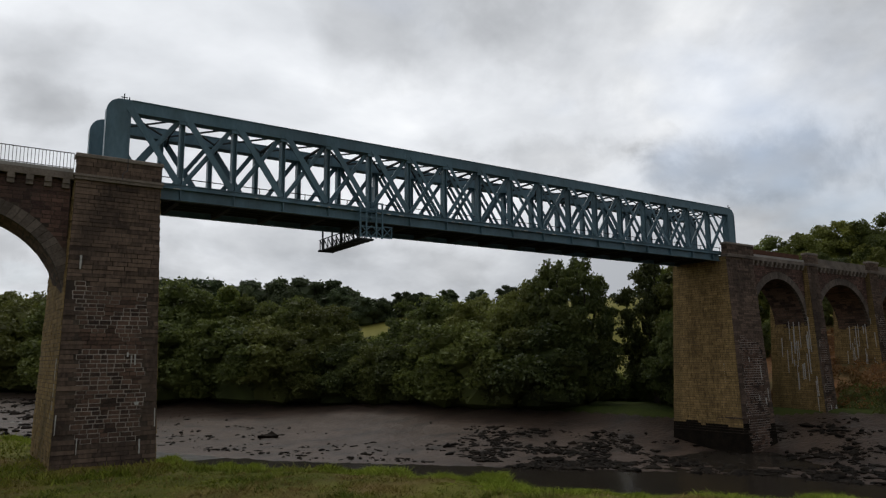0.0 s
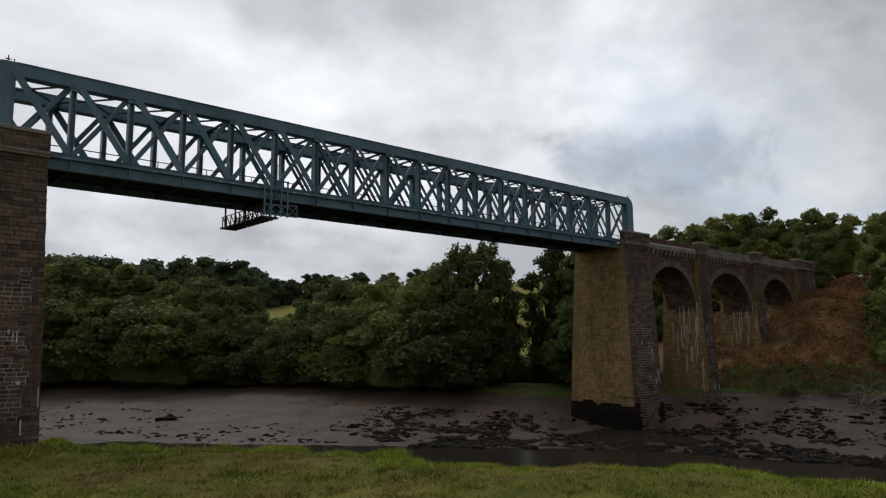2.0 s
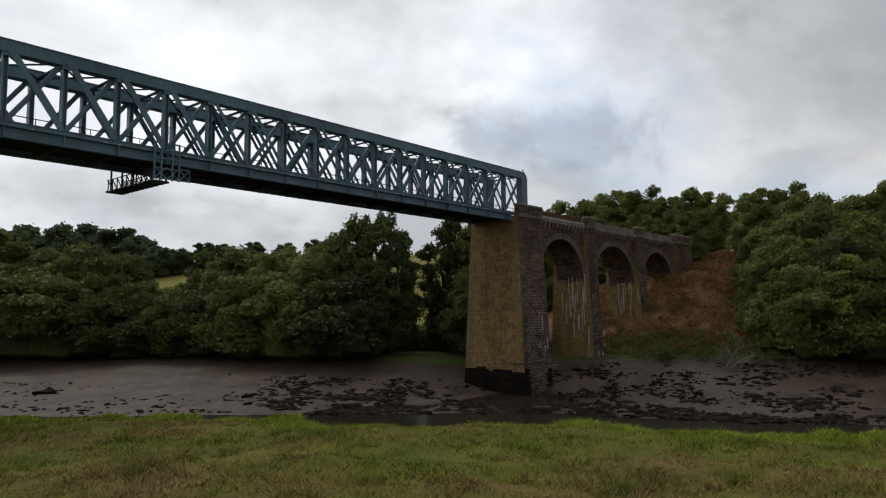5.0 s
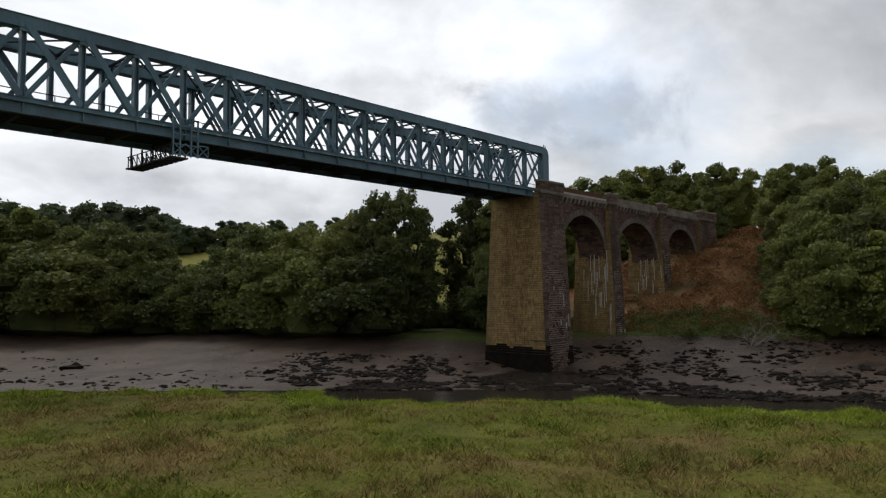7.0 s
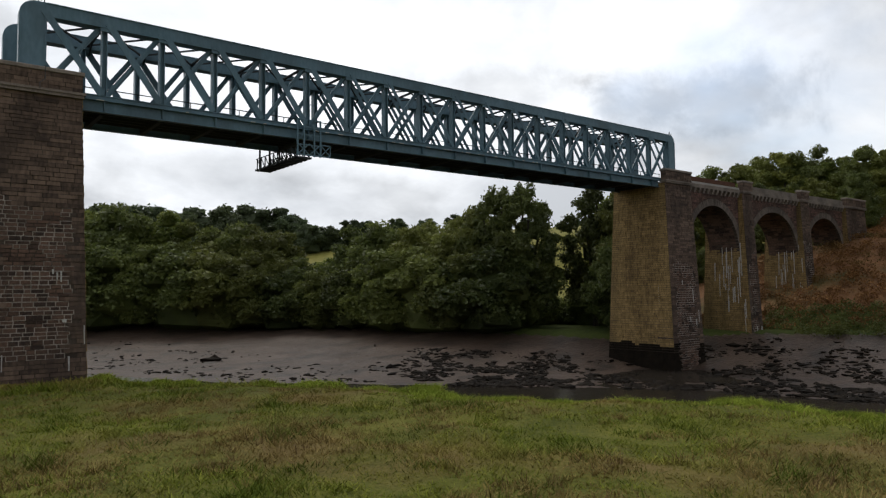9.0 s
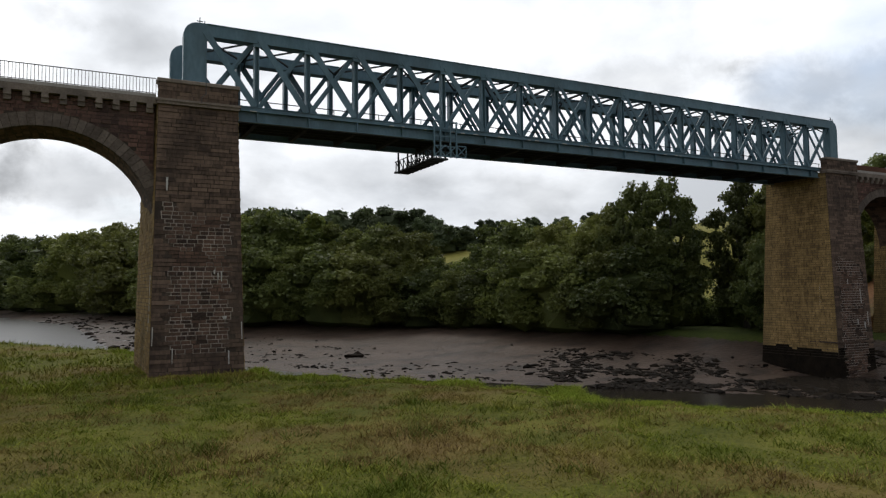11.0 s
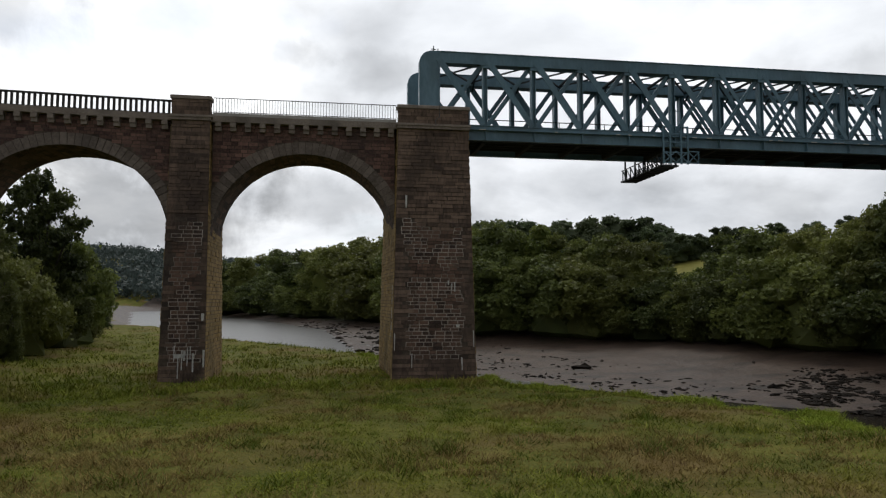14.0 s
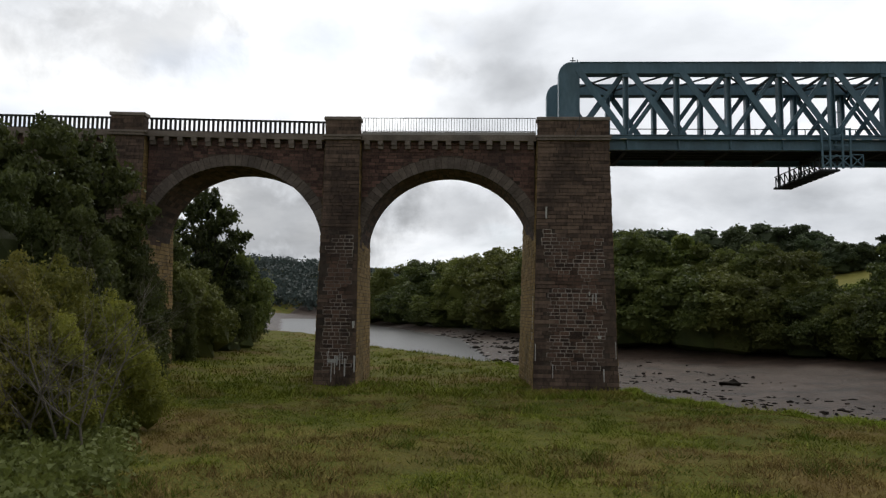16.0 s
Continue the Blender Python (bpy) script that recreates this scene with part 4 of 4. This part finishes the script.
def make_tree(name, seed, height, width, mat, count, size, label, trunk_part=0.25, domes_n=15, category="tree", ragged=0.0):
    """A crown of leafy domes, each made of smaller clumps; ragged crowns have loose outer sprays with gaps."""
    rng = np.random.default_rng(seed)
    t = thing(name, (0, 0, 0), label, category)
    base = height * trunk_part
    domes, lobes = [], []
    for i in range(domes_n):
        u = (i + rng.uniform(0.1, 0.9)) / domes_n
        a = i * 2.39996 + rng.uniform(-0.5, 0.5)
        rr = rng.uniform(0.15, 0.225) * width * (1.05 - 0.3 * u) * (1 - 0.25 * ragged)
        spread = width * 0.36 * math.sqrt(max(0.02, 1 - (max(u - 0.3, 0) / 0.72) ** 2)) * (0.8 + 0.2 * min(u / 0.3, 1))
        q = rng.uniform(0.75, 1.1)
        zc = base + rr * 0.5 + (height - base - rr * 1.45) * u
        domes.append(((math.cos(a) * spread * q, math.sin(a) * spread * q, zc), rr))
    for c, rr in domes:
        for _ in range(6):
            d = np.array([c[0] * 0.09, c[1] * 0.09, 0.35]) + rng.normal(size=3) * np.array([0.8, 0.8, 0.55])
            d /= np.linalg.norm(d)
            far = rng.uniform(0.6, 0.9 + 0.35 * ragged)
            lobes.append((tuple(np.array(c) + d * rr * far), rr * rng.uniform(0.26, 0.5)))
    inner = [((0, 0, base + (height - base) * f), width * r * (1 - 0.35 * ragged)) for f, r in ((0.2, 0.31), (0.45, 0.3), (0.66, 0.22))]
    V, F = leaves(rng, lobes + [(c, r * 0.9) for c, r in domes], count, size, 0.6, 0.17 + 0.1 * ragged)
    k = len(V)
    core_v, core_f = [], []
    for c, r in [(c, r * 0.68) for c, r in domes] + inner:
        w = ICO_V * (r * (1 - 0.25 * ragged)) * (1 + 0.13 * rng.normal(size=(len(ICO_V), 1))) * np.array([1, 1, 0.88]) + np.array(c)
        core_f += (ICO_F + len(core_v) * len(ICO_V)).tolist()
        core_v.append(w)
    me = bpy.data.meshes.new("crown")
    CV = np.concatenate(core_v)
    me.from_pydata(np.concatenate([V, CV]).tolist(), [], F.tolist() + (np.array(core_f) + k).tolist())
    me.polygons.foreach_set("use_smooth", [False] * (len(F) + len(core_f)))
    link_mesh("crown", me, mat, t)
    bm = bmesh.new()
    sides = 7
    prev = None
    path = [Vector((0, 0, -0.6)), Vector((0.05, 0.02, base * 0.6)), Vector((0.1 * width * 0.1, 0, base * 1.2)), Vector((0, 0.05 * width * 0.2, height * 0.62))]
    rad = [0.034 * height, 0.024 * height, 0.02 * height, 0.006 * height]
    for c, r in zip(path, rad):
        ring = [bm.verts.new(c + Vector((math.cos(2 * math.pi * i / sides) * r, math.sin(2 * math.pi * i / sides) * r, 0))) for i in range(sides)]
        if prev:
            for i in range(sides):
                bm.faces.new((prev[i], prev[(i + 1) % sides], ring[(i + 1) % sides], ring[i]))
        prev = ring
    for c, r in domes[1::2]:
        beam(bm, (0, 0, base * rng.uniform(0.7, 1.3)), c, 0.012 * height, 0.012 * height, (0.3, 1, 0.2))
    part("trunk", bm, BARK, t)
    return t


def ground_at(x, y):
    return float(np.ravel(land(np.array([x]), np.array([y])))[0])


oak_a = make_tree("tree", 1, 20, 17, LEAF, 15500, 0.31, "full-crowned dark green oak on the river bank", 0.02, 17)
oak_b = make_tree("tree", 2, 18, 18, LEAF, 15500, 0.31, "broad dark green oak overhanging the mud", 0.0, 18)
oak_c = make_tree("tree", 3, 22, 16, LEAF, 15500, 0.31, "tall green oak in the valley wood", 0.03, 18)
oak_d = make_tree("tree", 4, 12, 14, LEAF, 13000, 0.26, "low rounded green tree at the edge of the mud", 0.0, 15)
dark_a = make_tree("tree", 5, 22, 15, LEAF_DARK, 18000, 0.30, "tall dark tree with a ragged open crown", 0.12, 26, ragged=1.0)
ash_a = make_tree("tree", 6, 18, 14, LEAF_LIGHT, 15000, 0.29, "lighter green ash among darker trees", 0.02, 17)
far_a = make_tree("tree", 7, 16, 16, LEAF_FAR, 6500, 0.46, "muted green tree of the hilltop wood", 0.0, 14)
holm_a = make_tree("tree", 8, 16, 12, LEAF_DARK, 30000, 0.18, "dense dark evergreen tree beside the viaduct", 0.0, 22, ragged=0.3)
bush_a = make_tree("shrub", 9, 8, 9, LEAF_WILLOW, 26000, 0.10, "olive and yellow-green willow shrub with bare twigs", 0.0, 16, "shrub", 0.5)
rt = random.Random(9)
USED = []


def plant(proto, x, y, height=None, group="", sink=0.4, wide=1.0):
    """Stands a tree on the ground, at its full height in metres."""
    h0 = HEIGHT[proto.name]
    s = (height or h0) / h0
    m = Matrix.LocRotScale((x, y, ground_at(x, y) - sink), Euler((0, 0, rt.uniform(0, 6.28))), None)
    if proto in USED:
        ob = copy_thing(proto, m)
    else:
        USED.append(proto)
        proto.matrix_basis = m
        ob = proto
    w = s * wide * rt.uniform(0.95, 1.1)
    ob.scale = (w, w, s)
    return tagged(ob, group=group)


HEIGHT = {o.name: h for o, h in ((oak_a, 20), (oak_b, 18), (oak_c, 22), (oak_d, 12), (dark_a, 22), (ash_a, 18), (far_a, 16), (holm_a, 16), (bush_a, 8))}
EYE = (-7.2, -50.9, 4.8)


def spot(az, dist):
    a = radians(az)
    return EYE[0] + dist * math.sin(a), EYE[1] + dist * math.cos(a)


def tier(rows, protos, group, wide=1.0):
    """Trees by bearing and distance from the middle of the walk, with the angle at which their tops stand."""
    for i, (az, dist, el) in enumerate(rows):
        x, y = spot(az, dist)
        h = EYE[2] + dist * math.tan(radians(el)) - ground_at(x, y) + 0.4
        plant(protos[i % len(protos)], x, y, max(h, 3.0), group, wide=wide)


bank = "trees along the far bank"
tier([(-10.5, 400, 2.6), (-8.6, 360, 3.3), (-6.5, 330, 3.7), (-4.5, 300, 4.1), (-2.4, 270, 4.4), (-0.4, 245, 4.7), (1.8, 225, 5.2), (4, 205, 5.6), (6.3, 188, 5.6), (8.7, 172, 6.0), (11.2, 162, 6.3)], (oak_c, oak_b, oak_a), bank, 1.3)
tier([(10.9, 156, 6.0), (13.4, 152, 6.8), (16.0, 150, 6.2), (18.6, 146, 5.5), (21.2, 143, 5.6), (23.4, 140, 5.3), (26.0, 137, 2.9), (28.3, 133, 2.7), (31.2, 130, 5.2), (33.4, 126, 5.8), (36.0, 120, 5.6), (38.4, 116, 5.9)], (oak_a, oak_b, ash_a, oak_a, oak_b), bank)
tier([(12, 147, 4.4), (14.8, 143, 3.8), (17.6, 140, 3.9), (20.4, 137, 4.0), (23.0, 134, 3.6), (25.6, 131, 2.0), (28.2, 127, 1.9), (31.6, 122, 3.4), (34.1, 117, 3.6), (36.7, 112, 3.6), (39.3, 109, 4.0), (42.0, 106, 3.4)], (oak_d, oak_b, oak_d), bank, 1.15)
tier([(-9.5, 380, 1.6), (-5.5, 310, 2.4), (-1.4, 252, 2.8), (2.8, 208, 3.2), (7.4, 176, 3.6), (5, 196, 3.4), (9.8, 162, 4.2)], (oak_d, oak_b), bank, 1.3)
tier([(40.2, 112, 6.6), (42.3, 110, 8.1), (44.5, 110, 8.4), (41.0, 118, 6.2), (50.0, 112, 8.2), (52.6, 110, 8.0), (55.0, 112, 7.8), (52.2, 104, 4.6), (43.2, 107, 5.0)], (oak_a, dark_a, dark_a, oak_c, dark_a, oak_a, dark_a, oak_b, oak_b), bank, 0.8)
tier([(57.0, 130, 3.4), (59.4, 133, 4.0), (61.8, 136, 4.6), (64.2, 140, 5.2), (66.4, 146, 6.0)], (oak_b, oak_d, oak_a), bank, 0.9)
tier([(45.4, 119, 0.4), (46.7, 121, -1.0), (47.8, 121, -1.1), (49.2, 118, 0.2)], (oak_d,), bank, 1.2)
hilltop = "trees of the hilltop wood"
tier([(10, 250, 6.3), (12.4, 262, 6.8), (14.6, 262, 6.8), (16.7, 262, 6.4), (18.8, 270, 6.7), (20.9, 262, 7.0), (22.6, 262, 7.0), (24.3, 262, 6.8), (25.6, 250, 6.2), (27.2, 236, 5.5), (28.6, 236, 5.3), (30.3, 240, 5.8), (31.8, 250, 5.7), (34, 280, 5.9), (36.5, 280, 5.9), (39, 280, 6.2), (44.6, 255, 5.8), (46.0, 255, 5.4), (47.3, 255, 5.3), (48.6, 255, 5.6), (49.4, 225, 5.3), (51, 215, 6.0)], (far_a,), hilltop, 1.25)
valley = "trees of the valley wood"
tier([(52, 190, 7.6), (54.4, 190, 8.1), (56.6, 185, 8.7), (58.8, 185, 9.0), (60.6, 182, 9.3), (62.3, 180, 9.6), (64, 180, 9.8), (65.6, 178, 10.0), (67.2, 176, 9.1), (69, 172, 9.7), (70.6, 170, 9.4), (62.5, 160, 7.6), (66, 158, 7.8), (68.5, 152, 8.0), (57, 165, 7.0), (60, 163, 7.6)], (ash_a, oak_c, ash_a, oak_a), valley)
tier([(73.2, 148, 9.0), (74.4, 150, 9.4), (76, 145, 9.5), (77.2, 140, 9.0), (79.6, 138, 8.5), (82, 138, 9), (85, 138, 9), (73.8, 128, 5.8), (74.8, 124, 6.8), (76.4, 122, 7.4), (77.8, 120, 7.6), (80.6, 118, 7.2), (83.5, 118, 7)], (oak_c, ash_a, oak_a, ash_a, oak_b), valley)
tier([(73.6, 114, 1.4), (74.8, 110, 2.4), (76.0, 107, 3.2), (77.4, 106, 3.9), (79.8, 104, 4.2), (82.4, 103, 4.2), (74.6, 118, 3.8), (77.0, 112, 5.4), (79, 110, 6.0)], (oak_d, ash_a, oak_b), valley)
side = "trees beside the viaduct"
tier([(-38.5, 47, 14.2), (-33.2, 46, 13.6), (-30.0, 48, 12.4), (-36.0, 40, 9.5), (-27.8, 52, 6.6), (-31.5, 40, 7.2), (-26.2, 56, 3.0), (-25.6, 60, 0.6), (-23.6, 68, 2.2), (-27.6, 47, 0.2)], (holm_a, holm_a, dark_a, holm_a, holm_a), side, 0.74)
tier([(-21.6, 84, 9.2), (-25.5, 78, 7.6), (-20.2, 88, 5.4), (-22.8, 74, 3.6), (-18.6, 100, 3.6), (-17.9, 112, 1.9), (-20.4, 82, 2.4), (-18.9, 96, 1.2), (-28, 85, 8)], (dark_a, holm_a, oak_d, oak_d), side, 0.8)
tier([(-32.4, 33, 3.6), (-29.2, 32, 1.2), (-36.5, 31, 3.6), (-33.6, 30, 0.2), (-40, 29, 5)], (bush_a,), "willow shrubs", 0.8)


# ---- distant woods, bracken, grass and mud clumps ----
def canopy(name, points, size, count, mat, label):
    rng = np.random.default_rng(21)
    lobes = [((x, y, ground_at(x, y) + h * 0.5), r) for x, y, h, r in points]
    V, F = leaves(rng, lobes, count, size)
    tagged(raw(name, V.tolist(), F.tolist(), mat), label, "woodland", kind="stuff")


rc = random.Random(4)
far_points = []
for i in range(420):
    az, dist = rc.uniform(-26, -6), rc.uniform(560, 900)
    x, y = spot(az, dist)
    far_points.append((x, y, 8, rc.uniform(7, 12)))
canopy("distant_wood", far_points, 1.7, 42000, DISTANT, "woods on the far side of the estuary, haze put into their colour")


def blades(name, pts, height, spread, per, mat, label, category, lean=0.5, width=0.035, seed=3):
    """Tufts of narrow triangular blades on the ground."""
    rng = np.random.default_rng(seed)
    n = len(pts)
    p = np.repeat(pts, per, axis=0)
    m = len(p)
    p = p + np.column_stack([rng.normal(0, spread, m), rng.normal(0, spread, m)])
    z = land(p[:, 0], p[:, 1]) - 0.03
    a = rng.uniform(0, 2 * math.pi, m)
    patch = 1 + 0.45 * waves(pts[:, 0], pts[:, 1], 0.55, 2) + 0.35 * waves(pts[:, 0], pts[:, 1], 1.7, 6)
    hh = np.repeat(height * rng.uniform(0.5, 1.3, n) * np.clip(patch, 0.3, 2.2), per) * rng.uniform(0.6, 1.2, m)
    off = rng.normal(0, lean, (m, 2)) * hh[:, None]
    w = width * rng.uniform(0.6, 1.4, m)
    V = np.empty((m, 3, 3))
    V[:, 0] = np.column_stack([p[:, 0] - np.cos(a) * w, p[:, 1] - np.sin(a) * w, z])
    V[:, 1] = np.column_stack([p[:, 0] + np.cos(a) * w, p[:, 1] + np.sin(a) * w, z])
    V[:, 2] = np.column_stack([p[:, 0] + off[:, 0], p[:, 1] + off[:, 1], z + hh])
    me = bpy.data.meshes.new(name)
    me.from_pydata(V.reshape(-1, 3).tolist(), [], np.arange(3 * m).reshape(-1, 3).tolist())
    return tagged(link_mesh(name, me, mat, None), label, category, kind="stuff")


rg = np.random.default_rng(12)


def meadow_points(n, d0, d1, a0, a1, power=1.0):
    d = d0 + (d1 - d0) * rg.random(n) ** power
    a = np.radians(rg.uniform(a0, a1, n))
    q = np.column_stack([EYE[0] + d * np.sin(a), EYE[1] + d * np.cos(a)])
    return q[q[:, 0] < bank_edge(q[:, 1]) + 0.3]


def straw_share(q):
    """How far the turf has gone to straw: in broad patches away from the bank."""
    n = np.array([noise.noise(Vector((x * 0.11, y * 0.16, 1.0))) + 0.6 * noise.noise(Vector((x * 0.4, y * 0.5, 4.0))) for x, y in q])
    return n * step(2.5, 9, bank_edge(q[:, 1]) - q[:, 0]) * step(-2, -16, q[:, 1]) - 0.25 * step(-14, -24, q[:, 0])


turf = meadow_points(32000, 9, 52, -40, 86, 1.0)
share = straw_share(turf)
dry = share > 0.07 + 0.12 * rg.normal(size=len(share))
blades("grass", turf[~dry], 0.15, 0.2, 12, BLADE, "rough green salt marsh grass", "grass", 0.95, 0.02)
blades("dry_grass", turf[dry], 0.17, 0.2, 12, DRY, "straw-brown patches of dry marsh grass", "grass", 1.0, 0.018, seed=4)
blades("grass", meadow_points(8000, 44, 150, -24, 40, 1.6), 0.32, 0.4, 7, BLADE, "rough green marsh grass beyond the viaduct", "grass", 0.6, 0.05, seed=8)
yy = rg.uniform(-50, 22, 5200)
edge = np.column_stack([bank_edge(yy) - np.abs(rg.normal(0, 1.4, 5200)) + 0.35, yy])
blades("bank_grass", edge, 0.22, 0.22, 20, BLADE_EDGE, "bright green tussocks along the bank edge", "grass", 0.8, 0.022, seed=5)
blades("straw_stalks", turf[dry][::9], 0.34, 0.14, 9, STRAW, "brown seed stalks and dead stems in the grass", "grass", 0.4, 0.012, seed=14)
tuft = meadow_points(1700, 9, 45, -38, 84, 1.0)
tuft = tuft[np.array([noise.noise(Vector((x * 0.3, y * 0.35, 9.0))) for x, y in tuft]) > 0.08]
blades("rank_grass", tuft, 0.3, 0.26, 30, BLADE_DARK, "dark green tussocks of rank grass", "grass", 0.75, 0.02, seed=15)
# dark weed and stones strewn over the mud
def lumps(name, spots, mat, label, category, flat=0.5):
    rng = np.random.default_rng(31)
    bm = bmesh.new()
    bmesh.ops.create_icosphere(bm, subdivisions=1, radius=1)
    v0 = np.array([v.co[:] for v in bm.verts])
    f0 = np.array([[v.index for v in f.verts] for f in bm.faces])
    bm.free()
    V, F = [], []
    for i, (x, y, r) in enumerate(spots):
        a = rng.uniform(0, 6.28)
        w = v0 * (1 + 0.25 * rng.normal(size=(len(v0), 1))) * np.array([r * rng.uniform(0.9, 2.2), r * rng.uniform(0.5, 0.9), r * flat * rng.uniform(0.5, 1.2)])
        w = np.column_stack([w[:, 0] * math.cos(a) - w[:, 1] * math.sin(a), w[:, 0] * math.sin(a) + w[:, 1] * math.cos(a), w[:, 2]])
        V.append(w + np.array([x, y, ground_at(x, y) + r * 0.05]))
        F.append(f0 + i * len(v0))
    return tagged(raw(name, np.concatenate(V).tolist(), np.concatenate(F).tolist(), mat), label, category, kind="stuff")


rl = random.Random(17)
spots = []
for az0, az1, u0, u1, n, r0, r1 in ((8, 22, 0.10, 0.5, 420, 0.1, 0.36), (22, 36, 0.06, 0.40, 240, 0.1, 0.34), (35, 52, 0.02, 0.7, 4200, 0.1, 0.46), (55, 80, 0.02, 0.9, 4200, 0.1, 0.5), (-1, 8, 0.0, 0.75, 1000, 0.2, 0.7)):
    for _ in range(n):
        az = radians(rl.uniform(az0, az1) + rl.gauss(0, 1.6))
        u = u0 + (u1 - u0) * rl.random() ** 1.7
        d = 30.0
        while d < 400:
            x, y = EYE[0] + d * math.sin(az), EYE[1] + d * math.cos(az)
            if (x - float(LOW(y))) / max(float(SHORE(y)) - float(LOW(y)), 1) > u:
                break
            d += 0.8
        if noise.noise(Vector((x * 0.16, y * 0.16, 0))) + 0.5 * noise.noise(Vector((x * 0.5, y * 0.5, 3))) > -0.06:
            spots.append((x + rl.uniform(-0.6, 0.6), y + rl.uniform(-0.6, 0.6), r0 + (r1 - r0) * rl.random() ** 2.4))
lumps("weed_clumps", spots, WRACK, "dark weed-covered stones strewn over the mud", "seaweed", 0.6)
bx, by = 26.0, 42.0
lumps("boulder", [(bx, by, 1.1), (bx + 0.6, by + 0.2, 0.8)], WEED, "dark weedy boulder half sunk in the mud", "boulder", 0.8)["kind"] = ""

# bracken on the slope
def fronds(name, pts, size, mat, label, category, seed):
    rng = np.random.default_rng(seed)
    lobes = [((x, y, ground_at(x, y) + size * 0.3), size * rng.uniform(0.6, 1.3)) for x, y in pts]
    V, F = leaves(rng, lobes, len(pts) * 60, size * 0.17, 0.4)
    tagged(raw(name, V.tolist(), F.tolist(), mat), label, category, kind="stuff")


rb = random.Random(23)
pts = []
while len(pts) < 1700:
    x, y = rb.uniform(86, 142), rb.uniform(-27, 10)
    if x > float(SHORE(y)) + 1.5 and not (y > -2.5 and x < 86):
        pts.append((x, y))
fronds("bracken", pts, 0.75, FERN, "rust-brown bracken and low scrub on the embankment", "bracken", 6)
green = [(rb.uniform(84, 97), rb.uniform(-28, -1)) for _ in range(260)]
green = [(x, y) for x, y in green if float(SHORE(y)) - 3 < x < float(SHORE(y)) + 7]
fronds("scrub", green, 0.9, LEAF, "green scrub along the foot of the slope", "shrub", 7)
ferns = [(rb.uniform(-30, -17), rb.uniform(-36, -22)) for _ in range(420)]
ferns = [(x, y) for x, y in ferns if math.degrees(math.atan2(x - EYE[0], y - EYE[1])) < -27.5]
fronds("fern", ferns, 0.7, FERN_GREEN, "green ferns and brambles under the shrubs", "fern", 8)

# a dead tree stranded on the mud
def branch(bm, p, d, length, r, rng, depth):
    n = 4
    prev = None
    for i in range(n + 1):
        rr = r * (1 - 0.75 * i / n)
        a = d.orthogonal().normalized()
        b = d.cross(a).normalized()
        ring = [bm.verts.new(p + (a * math.cos(k * 1.2566) + b * math.sin(k * 1.2566)) * rr) for k in range(5)]
        if prev:
            for k in range(5):
                bm.faces.new((prev[k], prev[(k + 1) % 5], ring[(k + 1) % 5], ring[k]))
        prev = ring
        if depth and i >= 1:
            for _ in range(2):
                nd = (d + Vector((rng.uniform(-1, 1), rng.uniform(-1, 1), rng.uniform(-0.5, 0.9)))).normalized()
                branch(bm, p.copy(), nd, length * rng.uniform(0.4, 0.65), rr * 0.6, rng, depth - 1)
        d = (d + Vector((rng.uniform(-0.3, 0.3), rng.uniform(-0.3, 0.3), rng.uniform(-0.3, 0.2)))).normalized()
        p = p + d * (length / n)


rd_ = random.Random(41)
px, py = 84.8, -18.6
bm = bmesh.new()
pz = ground_at(px, py)
branch(bm, Vector((px + 3, py, pz + 0.2)), Vector((-0.6, 0.3, 0.75)).normalized(), 4.2, 0.2, rd_, 2)
branch(bm, Vector((px + 2, py - 0.5, pz + 0.1)), Vector((0.65, -0.4, 0.3)).normalized(), 3.8, 0.18, rd_, 2)
branch(bm, Vector((px + 2, py, pz + 0.1)), Vector((0.1, -0.4, 0.85)).normalized(), 3.8, 0.18, rd_, 2)
tagged(part("driftwood", bm, DRIFT), "bleached dead tree stranded on the mud bank", "driftwood")

# bare twigs through the willow shrub
bm = bmesh.new()
sx, sy = spot(-31.5, 27.5)
sz = ground_at(sx, sy)
for i in range(9):
    branch(bm, Vector((sx + rd_.uniform(-1.6, 1.6), sy + rd_.uniform(-1, 1), sz)), Vector((rd_.uniform(-0.5, 0.5), rd_.uniform(-0.4, 0.2), 1)).normalized(), rd_.uniform(4, 6.5), 0.05, rd_, 2)
tagged(part("dead_willow", bm, DRIFT), "bare grey branches of a half-dead willow", "shrub")
